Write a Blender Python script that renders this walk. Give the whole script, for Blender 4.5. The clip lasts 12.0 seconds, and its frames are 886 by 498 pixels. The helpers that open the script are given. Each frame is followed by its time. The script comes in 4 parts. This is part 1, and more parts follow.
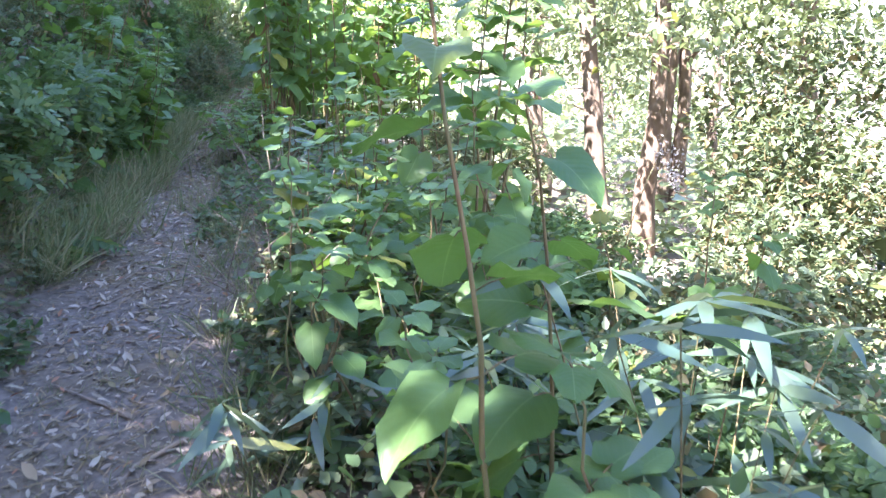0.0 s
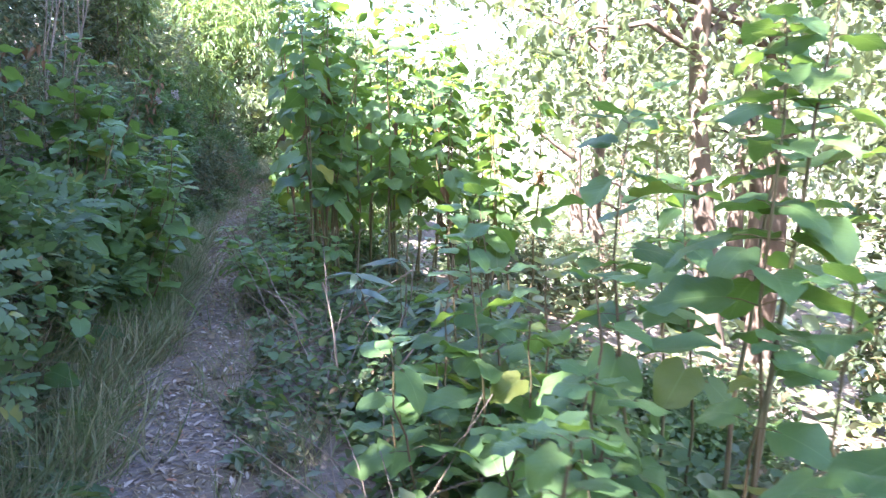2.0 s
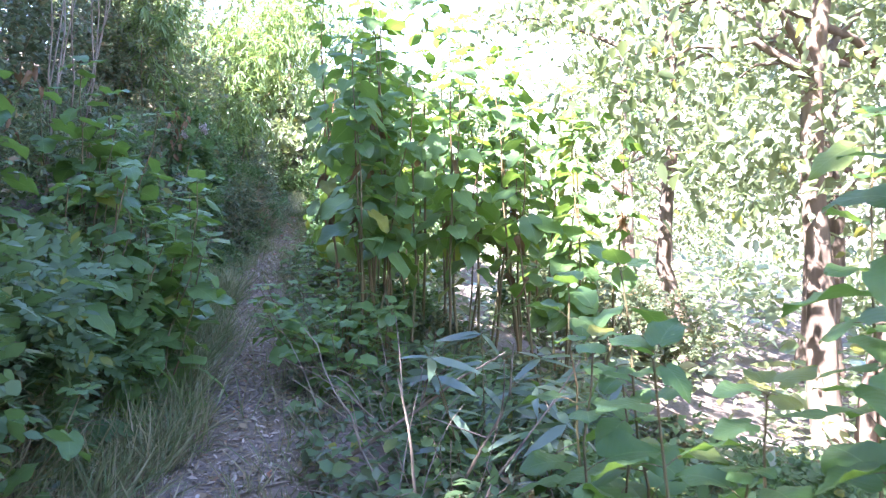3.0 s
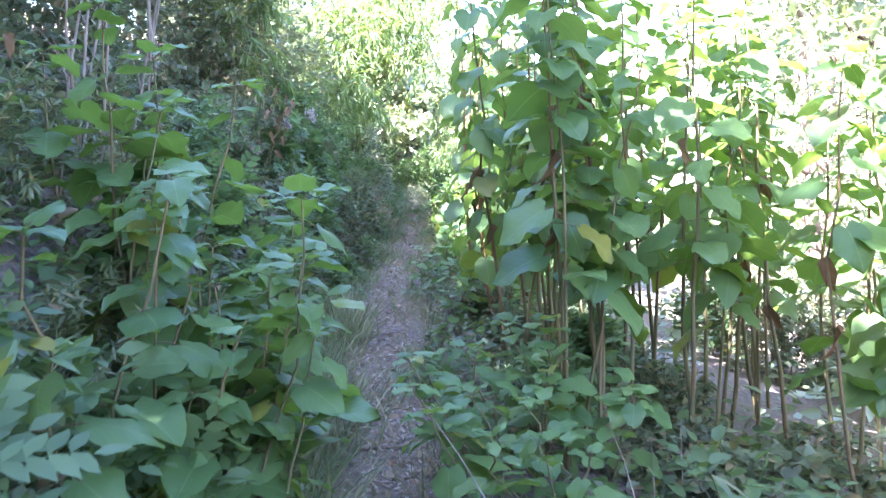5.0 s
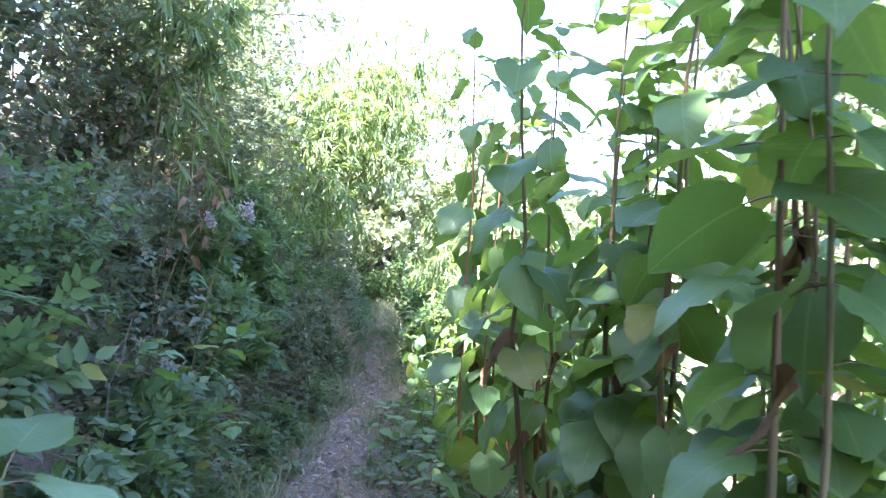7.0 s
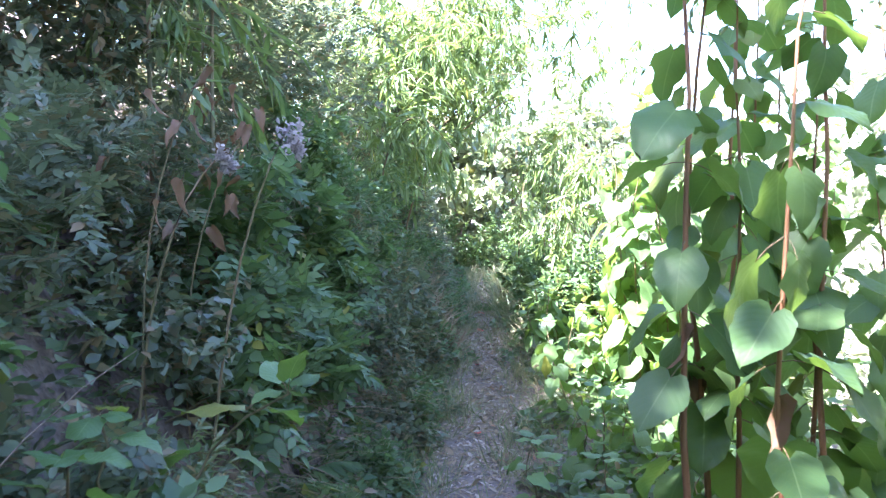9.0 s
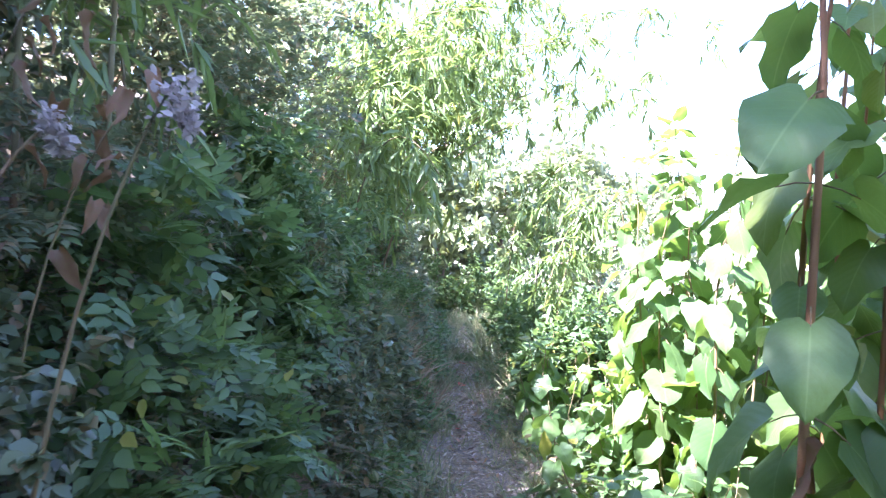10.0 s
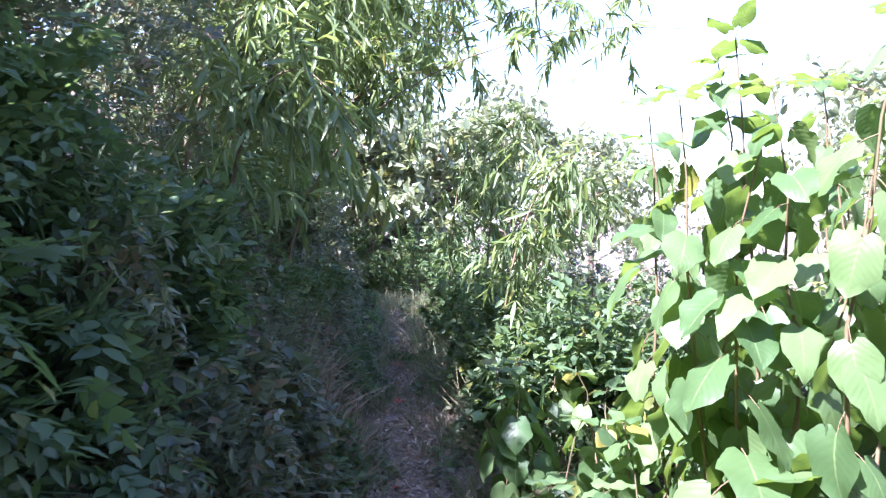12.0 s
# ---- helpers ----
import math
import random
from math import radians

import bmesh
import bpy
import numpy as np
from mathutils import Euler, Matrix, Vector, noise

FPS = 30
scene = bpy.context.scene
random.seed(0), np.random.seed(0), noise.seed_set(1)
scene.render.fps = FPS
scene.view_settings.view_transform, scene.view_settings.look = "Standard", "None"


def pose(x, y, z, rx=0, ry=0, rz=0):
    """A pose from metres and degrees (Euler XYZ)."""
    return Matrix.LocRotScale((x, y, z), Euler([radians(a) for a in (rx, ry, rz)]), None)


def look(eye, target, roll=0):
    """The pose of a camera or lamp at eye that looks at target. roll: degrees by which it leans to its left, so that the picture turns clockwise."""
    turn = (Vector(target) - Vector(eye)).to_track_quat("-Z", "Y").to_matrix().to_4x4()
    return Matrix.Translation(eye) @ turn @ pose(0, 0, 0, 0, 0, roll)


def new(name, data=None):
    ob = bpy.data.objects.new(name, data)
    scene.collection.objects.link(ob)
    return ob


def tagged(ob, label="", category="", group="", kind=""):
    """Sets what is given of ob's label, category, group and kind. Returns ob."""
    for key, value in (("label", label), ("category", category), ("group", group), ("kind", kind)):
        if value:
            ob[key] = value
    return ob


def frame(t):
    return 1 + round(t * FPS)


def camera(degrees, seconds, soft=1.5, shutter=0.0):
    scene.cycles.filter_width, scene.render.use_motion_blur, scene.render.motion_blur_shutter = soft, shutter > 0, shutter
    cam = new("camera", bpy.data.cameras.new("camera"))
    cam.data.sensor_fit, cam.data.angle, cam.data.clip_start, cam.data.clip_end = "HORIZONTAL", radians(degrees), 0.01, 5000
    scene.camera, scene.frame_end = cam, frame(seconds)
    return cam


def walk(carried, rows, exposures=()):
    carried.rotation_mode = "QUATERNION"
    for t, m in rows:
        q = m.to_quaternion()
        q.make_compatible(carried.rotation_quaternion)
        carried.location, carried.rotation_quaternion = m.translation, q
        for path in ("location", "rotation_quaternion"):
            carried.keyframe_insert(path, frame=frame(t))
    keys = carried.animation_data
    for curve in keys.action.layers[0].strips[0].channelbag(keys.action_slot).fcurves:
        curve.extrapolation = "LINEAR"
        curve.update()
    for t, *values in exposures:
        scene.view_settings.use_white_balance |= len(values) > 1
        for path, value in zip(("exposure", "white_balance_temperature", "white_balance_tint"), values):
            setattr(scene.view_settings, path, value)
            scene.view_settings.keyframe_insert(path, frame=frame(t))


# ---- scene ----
# ---- camera ----
cam = camera(54.5, 12.0, 1.3, 0.2)
PATH = [
    (0, (0.562, 0.064, 1.442), (0.976, 1.954, 0.936), 0.1),
    (0.5, (0.514, 0.593, 1.484), (0.985, 2.486, 1.043), -1.6),
    (1, (0.412, 1.112, 1.566), (0.921, 3.012, 1.2), -0.6),
    (1.5, (0.398, 1.687, 1.553), (0.979, 3.578, 1.259), 3.2),
    (2, (0.251, 2.3, 1.563), (0.688, 4.226, 1.248), 0.0),
    (2.5, (0.167, 2.888, 1.585), (0.562, 4.832, 1.333), 0.5),
    (2.7, (0.172, 3.134, 1.581), (0.564, 5.081, 1.347), -0.0),
    (4.3, (0.013, 5.071, 1.505), (0.32, 7.024, 1.206), -2.2),
    (4.5, (-0.022, 5.286, 1.483), (0.17, 7.254, 1.183), -3.3),
    (5, (-0.006, 5.848, 1.55), (0.128, 7.826, 1.285), -3.1),
    (5.5, (0.01, 6.43, 1.627), (0.141, 8.418, 1.449), -2.8),
    (6, (-0.084, 6.997, 1.61), (0.025, 8.992, 1.516), 3.2),
    (6.5, (0.008, 7.563, 1.608), (0.2, 9.553, 1.571), -1.7),
    (6.7, (0.031, 7.801, 1.631), (0.243, 9.789, 1.621), 2.8),
    (8.3, (0.027, 9.825, 1.514), (0.234, 11.813, 1.43), 0.3),
    (8.5, (-0.054, 10.002, 1.494), (0.11, 11.993, 1.393), 0.3),
    (9, (-0.134, 10.451, 1.543), (-0.105, 12.449, 1.445), -1.3),
    (9.5, (-0.107, 11.007, 1.56), (-0.095, 13.006, 1.509), -1.1),
    (10, (-0.131, 11.555, 1.518), (-0.057, 13.554, 1.513), 1.4),
    (10.5, (-0.024, 12.083, 1.538), (0.188, 14.071, 1.51), 1.4),
    (11, (-0.023, 12.575, 1.561), (0.244, 14.557, 1.519), 0.4),
    (11.5, (-0.072, 13.089, 1.616), (0.171, 15.073, 1.545), 0.1),
    (12, (-0.012, 13.649, 1.636), (0.221, 15.634, 1.548), -0.3),
]
walk(cam, [(t, look(eye, target, roll)) for t, eye, target, roll in PATH], ((0.0, 3.8, 5850, 15), (1.0, 3.7, 5850, 16), (2.5, 3.85, 5700, 20), (4.5, 4.25, 5650, 21), (5.0, 4.5, 5600, 22), (5.5, 4.6, 5650, 21), (6.5, 4.15, 5650, 20), (8.5, 4.0, 5550, 20), (9.5, 4.05, 5500, 23), (10.5, 3.4, 5400, 30), (12.0, 2.85, 5350, 36)))

# ---- daylight ----
SUN_ELEVATION, SUN_FROM = 51.0, (-0.78, -0.62)  # the sun stands behind the bank, to the back
world = bpy.data.worlds.new("sky")
world.use_nodes = True
scene.world = world
sky = world.node_tree.nodes.new("ShaderNodeTexSky")
sky.sky_type, sky.sun_disc = "NISHITA", False
sky.sun_elevation, sky.sun_rotation = radians(SUN_ELEVATION), math.atan2(SUN_FROM[0], SUN_FROM[1])
world.node_tree.links.new(sky.outputs[0], world.node_tree.nodes["Background"].inputs[0])
world.node_tree.nodes["Background"].inputs[1].default_value = 0.088
sun = new("sun", bpy.data.lights.new("sun", "SUN"))
sun.data.energy, sun.data.angle, sun.data.color = 5.0, radians(0.6), (1.0, 0.95, 0.87)
sun.matrix_basis = look((SUN_FROM[0] * 40, SUN_FROM[1] * 40, 40 * math.tan(radians(SUN_ELEVATION))), (0, 0, 0))

# ---- materials ----
def nodes_of(name):
    mat = bpy.data.materials.new(name)
    mat.use_nodes = True
    tree = mat.node_tree
    tree.nodes.clear()
    return mat, tree.nodes, tree.links


def mix_colour(nodes, links, fac, a, b, blend="MIX"):
    m = nodes.new("ShaderNodeMix")
    m.data_type, m.blend_type = "RGBA", blend
    if isinstance(fac, float):
        m.inputs[0].default_value = fac
    else:
        links.new(fac, m.inputs[0])
    for sock, value in ((m.inputs[6], a), (m.inputs[7], b)):
        if isinstance(value, tuple):
            sock.default_value = (*value, 1)
        else:
            links.new(value, sock)
    return m.outputs[2]


def ramp(nodes, links, value, lo, hi):
    m = nodes.new("ShaderNodeMapRange")
    m.inputs[1].default_value, m.inputs[2].default_value = lo, hi
    links.new(value, m.inputs[0])
    return m.outputs[0]


def noise_fac(nodes, links, scale, detail=3.0, coord="Object"):
    tc = nodes.new("ShaderNodeTexCoord")
    n = nodes.new("ShaderNodeTexNoise")
    n.inputs["Scale"].default_value, n.inputs["Detail"].default_value = scale, detail
    links.new(tc.outputs[coord], n.inputs["Vector"])
    return n.outputs["Fac"]


def leaf_material(name, dark, light, glow, rough=0.42, through_light=0.4, veins=False, single=False, old=(0.22, 0.2, 0.04), old_share=0.05, gloss=0.5):
    """A leaf: colour varies from leaf to leaf, some are yellowing; light shines through the blade."""
    mat, nodes, links = nodes_of(name)
    if single:
        rnd = nodes.new("ShaderNodeObjectInfo").outputs["Random"]
    else:
        rnd = nodes.new("ShaderNodeNewGeometry").outputs["Random Per Island"]
    col = mix_colour(nodes, links, rnd, dark, light)
    wn = nodes.new("ShaderNodeTexWhiteNoise")
    wn.noise_dimensions = "1D"
    links.new(rnd, wn.inputs["W"])
    aged = ramp(nodes, links, wn.outputs["Value"], 1 - old_share, 1 - old_share * 0.3)
    col = mix_colour(nodes, links, aged, col, old)
    blotch = ramp(nodes, links, noise_fac(nodes, links, 30.0 if veins else 9.0), 0.35, 0.75)
    dull = mix_colour(nodes, links, 0.35, col, (0.1, 0.13, 0.03))
    col = mix_colour(nodes, links, blotch, col, dull)
    height = None
    if veins:
        uv = nodes.new("ShaderNodeUVMap")
        sep = nodes.new("ShaderNodeSeparateXYZ")
        links.new(uv.outputs[0], sep.inputs[0])

        def calc(op, a, b=None):
            m = nodes.new("ShaderNodeMath")
            m.operation = op
            for sock, v in zip(m.inputs, (a, b)):
                if v is None:
                    continue
                if isinstance(v, float):
                    sock.default_value = v
                else:
                    links.new(v, sock)
            return m.outputs[0]

        side = calc("ABSOLUTE", calc("SUBTRACT", sep.outputs[0], 0.5))
        slant = calc("SUBTRACT", calc("MULTIPLY", sep.outputs[1], 8.0), calc("MULTIPLY", side, 6.0))
        wave = calc("ABSOLUTE", calc("SUBTRACT", calc("FRACT", slant), 0.5))
        lateral = ramp(nodes, links, wave, 0.05, 0.0)
        rib = ramp(nodes, links, side, 0.022, 0.006)
        vein = calc("MAXIMUM", calc("MULTIPLY", lateral, 0.3), rib)
        pale = mix_colour(nodes, links, 0.5, col, (0.24, 0.32, 0.12))
        col = mix_colour(nodes, links, vein, col, pale)
        bump = nodes.new("ShaderNodeBump")
        bump.inputs["Strength"].default_value, bump.inputs["Distance"].default_value = 0.25, 0.004
        links.new(wave, bump.inputs["Height"])
        height = bump.outputs[0]
    bsdf = nodes.new("ShaderNodeBsdfPrincipled")
    bsdf.inputs["Roughness"].default_value = rough
    bsdf.inputs["Specular IOR Level"].default_value = gloss
    links.new(col, bsdf.inputs["Base Color"])
    trans = nodes.new("ShaderNodeBsdfTranslucent")
    links.new(mix_colour(nodes, links, 0.35, glow, col), trans.inputs["Color"])
    if height is not None:
        links.new(height, bsdf.inputs["Normal"])
    mix = nodes.new("ShaderNodeMixShader")
    mix.inputs[0].default_value = through_light
    links.new(bsdf.outputs[0], mix.inputs[1])
    links.new(trans.outputs[0], mix.inputs[2])
    out = nodes.new("ShaderNodeOutputMaterial")
    links.new(mix.outputs[0], out.inputs[0])
    return mat


def rough_material(name, a, b, scale, bump=0.4, rough=0.9, c=None, scale2=2.0, island=0.0, stretch=None):
    """Bark, soil, straw: two tones at a fine scale, a third in patches, and relief."""
    mat, nodes, links = nodes_of(name)
    tc = nodes.new("ShaderNodeTexCoord")
    mapping = nodes.new("ShaderNodeMapping")
    mapping.inputs["Scale"].default_value = stretch or (1, 1, 1)
    links.new(tc.outputs["Object"], mapping.inputs[0])
    fine = nodes.new("ShaderNodeTexNoise")
    fine.inputs["Scale"].default_value, fine.inputs["Detail"].default_value = scale, 6.0
    links.new(mapping.outputs[0], fine.inputs["Vector"])
    col = mix_colour(nodes, links, ramp(nodes, links, fine.outputs["Fac"], 0.32, 0.68), a, b)
    if c:
        patch = ramp(nodes, links, noise_fac(nodes, links, scale2, 4.0), 0.45, 0.65)
        col = mix_colour(nodes, links, patch, col, c)
    if island:
        rnd = nodes.new("ShaderNodeNewGeometry").outputs["Random Per Island"]
        hsv = nodes.new("ShaderNodeHueSaturation")
        links.new(ramp(nodes, links, rnd, -0.5, 0.8), hsv.inputs["Value"])
        links.new(col, hsv.inputs["Color"])
        col = mix_colour(nodes, links, island, col, hsv.outputs[0])
    bsdf = nodes.new("ShaderNodeBsdfPrincipled")
    bsdf.inputs["Roughness"].default_value = rough
    bsdf.inputs["Specular IOR Level"].default_value = 0.25
    links.new(col, bsdf.inputs["Base Color"])
    bn = nodes.new("ShaderNodeBump")
    bn.inputs["Strength"].default_value, bn.inputs["Distance"].default_value = bump, 0.02
    links.new(fine.outputs["Fac"], bn.inputs["Height"])
    links.new(bn.outputs[0], bsdf.inputs["Normal"])
    out = nodes.new("ShaderNodeOutputMaterial")
    links.new(bsdf.outputs[0], out.inputs[0])
    return mat


M_BIG = leaf_material("heart_leaf", (0.05, 0.105, 0.04), (0.14, 0.225, 0.085), (0.32, 0.48, 0.05), 0.42, 0.36, veins=True, single=True, old_share=0.05, gloss=0.38)
M_BUSH = leaf_material("bush_leaf", (0.048, 0.062, 0.042), (0.15, 0.182, 0.112), (0.25, 0.3, 0.12), 0.42, 0.34, gloss=0.5, old=(0.24, 0.15, 0.085), old_share=0.24)
M_GREY = leaf_material("grey_leaf", (0.085, 0.11, 0.065), (0.23, 0.26, 0.15), (0.28, 0.36, 0.1), 0.42, 0.32, old=(0.3, 0.2, 0.09), old_share=0.14)
M_FERN = leaf_material("fern_leaf", (0.05, 0.092, 0.046), (0.12, 0.18, 0.082), (0.24, 0.37, 0.08), 0.48, 0.36, gloss=0.4)
M_BAMBOO = leaf_material("bamboo_leaf", (0.09, 0.145, 0.06), (0.2, 0.26, 0.105), (0.34, 0.44, 0.08), 0.36, 0.36, gloss=0.45)
M_SASA = leaf_material("dwarf_bamboo_leaf", (0.045, 0.075, 0.06), (0.09, 0.125, 0.09), (0.2, 0.3, 0.09), 0.28, 0.25, single=True, gloss=0.75)
M_TREE = leaf_material("tree_leaf", (0.1, 0.13, 0.065), (0.25, 0.27, 0.16), (0.34, 0.4, 0.14), 0.3, 0.34, gloss=1.0)
M_GRASS = leaf_material("grass_blade", (0.1, 0.14, 0.065), (0.2, 0.21, 0.11), (0.28, 0.34, 0.1), 0.5, 0.3, old=(0.36, 0.28, 0.19), old_share=0.5)
M_STRAW = leaf_material("dry_grass", (0.22, 0.15, 0.1), (0.38, 0.28, 0.2), (0.3, 0.2, 0.12), 0.7, 0.2, old_share=0.0, gloss=0.2)
M_LITTER = leaf_material("dry_leaf", (0.19, 0.135, 0.115), (0.5, 0.41, 0.37), (0.3, 0.2, 0.12), 0.75, 0.1, old=(0.33, 0.15, 0.1), old_share=0.12, gloss=0.2)
M_RED = leaf_material("red_leaf", (0.45, 0.03, 0.03), (0.6, 0.06, 0.05), (0.6, 0.08, 0.05), 0.5, 0.25, single=True, old_share=0.0)
M_BROWN = leaf_material("withered_leaf", (0.1, 0.05, 0.03), (0.2, 0.1, 0.06), (0.3, 0.15, 0.05), 0.7, 0.2, single=True, old_share=0.0)
M_BLOSSOM = leaf_material("faded_blossom", (0.36, 0.3, 0.3), (0.52, 0.45, 0.45), (0.5, 0.4, 0.4), 0.7, 0.3, old_share=0.0)
M_SOIL = rough_material("trodden_soil", (0.1, 0.08, 0.072), (0.24, 0.19, 0.175), 28.0, 0.8, 0.95, (0.16, 0.12, 0.09), 1.3)
M_STEM = rough_material("green_brown_stem", (0.11, 0.1, 0.05), (0.21, 0.17, 0.09), 14.0, 0.3, 0.6, (0.2, 0.12, 0.07), 3.0, 0.4, (1, 1, 0.2))
M_REDSTEM = rough_material("red_brown_stem", (0.22, 0.09, 0.05), (0.34, 0.16, 0.09), 14.0, 0.3, 0.55, (0.25, 0.15, 0.08), 3.0, 0.0, (1, 1, 0.2))
M_BARK = rough_material("tree_bark", (0.09, 0.065, 0.05), (0.26, 0.19, 0.15), 11.0, 0.9, 0.95, (0.18, 0.12, 0.09), 2.0, 0.0, (1, 1, 0.25))
M_TWIG = rough_material("dead_wood", (0.16, 0.12, 0.1), (0.32, 0.26, 0.22), 25.0, 0.4, 0.85, (0.3, 0.22, 0.17), 4.0, 0.4, (1, 1, 0.3))


# ---- mesh building ----
class Geo:
    """Gathers pieces of one mesh: vertices, faces of one size per piece, material slot, optional uv per vertex."""

    def __init__(self):
        self.v, self.f, self.count = [], [], 0

    def add(self, v, f, slot=0, uv=None):
        v, f = np.asarray(v, dtype=np.float32), np.asarray(f, dtype=np.int32)
        self.v.append(v)
        self.f.append((f + self.count, slot, uv))
        self.count += len(v)

    def mesh(self, name, *mats, smooth=False):
        me = bpy.data.meshes.new(name)
        v = np.concatenate(self.v)
        loops = np.concatenate([f.ravel() for f, _, _ in self.f])
        sizes = np.concatenate([np.full(len(f), f.shape[1], dtype=np.int32) for f, _, _ in self.f])
        slots = np.concatenate([np.full(len(f), s, dtype=np.int32) for f, s, _ in self.f])
        starts = np.concatenate([[0], np.cumsum(sizes)[:-1]]).astype(np.int32)
        me.vertices.add(len(v))
        me.vertices.foreach_set("co", v.ravel())
        me.loops.add(len(loops))
        me.loops.foreach_set("vertex_index", loops)
        me.polygons.add(len(sizes))
        me.polygons.foreach_set("loop_start", starts)
        me.polygons.foreach_set("loop_total", sizes)
        for m in mats:
            me.materials.append(m)
        me.polygons.foreach_set("material_index", slots)
        if any(uv is not None for _, _, uv in self.f):
            allv = np.concatenate([uv if uv is not None else np.zeros((len(v0), 2)) for v0, (_, _, uv) in zip(self.v, self.f)])
            layer = me.uv_layers.new(name="uv")
            layer.data.foreach_set("uv", allv[loops].astype(np.float32).ravel())
        if smooth:
            me.polygons.foreach_set("use_smooth", np.ones(len(sizes), dtype=bool))
        me.update(calc_edges=True)
        me.validate()
        return me


def unit(a):
    return a / np.maximum(np.linalg.norm(a, axis=-1, keepdims=True), 1e-6)


def tube(points, radii, sides=5):
    """A tapered round stem along points."""
    p = np.asarray(points, dtype=float)
    r = np.asarray(radii, dtype=float)
    d = unit(np.gradient(p, axis=0))
    ref = np.where(np.abs(d[:, 2:3]) > 0.9, (1.0, 0.0, 0.0), (0.0, 0.0, 1.0))
    a = unit(np.cross(d, ref))
    b = np.cross(d, a)
    ang = np.arange(sides) * 2 * np.pi / sides
    ring = np.cos(ang)[None, :, None] * a[:, None] + np.sin(ang)[None, :, None] * b[:, None]
    v = (p[:, None] + ring * r[:, None, None]).reshape(-1, 3)
    f = []
    for i in range(len(p) - 1):
        for k in range(sides):
            n = (k + 1) % sides
            f.append((i * sides + k, i * sides + n, (i + 1) * sides + n, (i + 1) * sides + k))
    return v, f


def curve_points(start, end, bend, n=7, rng=None, wobble=0.0):
    s = np.linspace(0, 1, n)[:, None]
    p = np.asarray(start) * (1 - s) + np.asarray(end) * s + np.asarray(bend) * (4 * s * (1 - s))
    if rng is not None and wobble:
        w = rng.normal(0, wobble, (n, 3))
        w[0] = 0
        p = p + w
    return p


def blade(length, width, rows=4, fold=0.15, droop=0.2, peak=0.4, heart=0.0, cols=3, ripple=0.0, seed=0, start=0.0):
    """A leaf blade along +y from start, facing +z; returns vertices, quads, uv."""
    rng = np.random.default_rng(seed)
    v, uv = [], []
    us = np.linspace(-1, 1, cols)
    wave = (1.6 + rng.random(), 1.1 + 0.9 * rng.random(), 6.3 * rng.random(), rng.normal())
    for i in range(rows + 1):
        s = i / rows
        k = s ** (math.log(0.5) / math.log(peak))
        w = width / 2 * max(math.sin(math.pi * min(max(k, 0.0), 1.0)) ** 0.75 if 0 < s < 1 else 0.0, 0.02)
        if heart:
            w = width / 2 * (math.sqrt(1 - ((0.3 - s) / 0.35) ** 2) if s < 0.3 else max(math.cos(math.pi / 2 * ((s - 0.3) / 0.7) ** 1.25), 0.0) ** 0.9 + 0.004)
        for u in us:
            y = start + length * s - heart * length * math.sin(math.pi * 0.75 * abs(u)) * (1 - s) ** 5
            z = fold * abs(u) * w - droop * length * s * s - 0.25 * abs(u) ** 2 * w
            z += ripple * length * (wave[0] * math.sin(6.3 * wave[1] * s + 3.0 * u + wave[2]) + 0.5 * rng.normal()) * abs(u) ** 1.3
            z += 2.0 * ripple * length * wave[3] * u * s
            x = u * w * (1 + rng.normal(0, 0.05 if ripple else 0.0))
            v.append((x, y, z))
            uv.append((0.5 + u * 0.5, s))
    f = []
    for i in range(rows):
        for j in range(cols - 1):
            a = i * cols + j
            f.append((a, a + 1, a + cols + 1, a + cols))
    return np.array(v), np.array(f), np.array(uv)


def placed(template, pos, way, up, scale):
    """Copies of a template laid at pos with +y along way and +z near up."""
    v, f = template
    y = unit(np.asarray(way, dtype=float))
    x = unit(np.cross(y, up))
    z = np.cross(x, y)
    m = np.stack([x, y, z], axis=2) * np.asarray(scale)[:, None, None]
    allv = np.einsum("nij,vj->nvi", m, v) + np.asarray(pos)[:, None]
    allf = f[None] + (np.arange(len(pos)) * len(v))[:, None, None]
    return allv.reshape(-1, 3), allf.reshape(-1, f.shape[1])


def part(name, me, parent, label="", matrix=None, kind=""):
    ob = new(name, me)
    ob.parent = parent
    if matrix is not None:
        ob.matrix_basis = matrix
    return tagged(ob, label, kind=kind)


def thing(name, x, y, z, label, category, group=""):
    ob = new(name)
    ob.empty_display_size = 0.2
    ob.location = (x, y, z)
    return tagged(ob, label, category, group)


# ---- the lie of the land ----
PATH_LINE = ((-8.0, 0.3), (2.0, 0.05), (5.0, -0.1), (7.0, -0.2), (9.0, -0.05), (11.0, -0.12), (13.5, -0.08), (15.0, 0.07), (17.0, 0.28), (19.0, 0.4), (21.0, 0.5), (24.0, 0.66), (27.0, 0.78), (32.0, 0.3), (60.0, -5.0))
PATH_Y, PATH_X = np.array(PATH_LINE).T


def path_x(y):
    return np.interp(y, PATH_Y, PATH_X)


def half_width(y):
    return np.interp(y, (0, 4.5, 7, 10, 14, 17, 20, 24, 28), (0.42, 0.44, 0.31, 0.29, 0.28, 0.25, 0.23, 0.17, 0.15))


def ripple(x, y, s):
    return np.sin(x * 1.7 * s + 1.3) * np.cos(y * 1.3 * s + 0.4) + 0.6 * np.sin(x * 3.9 * s + y * 2.7 * s) * np.cos(y * 4.3 * s - x)


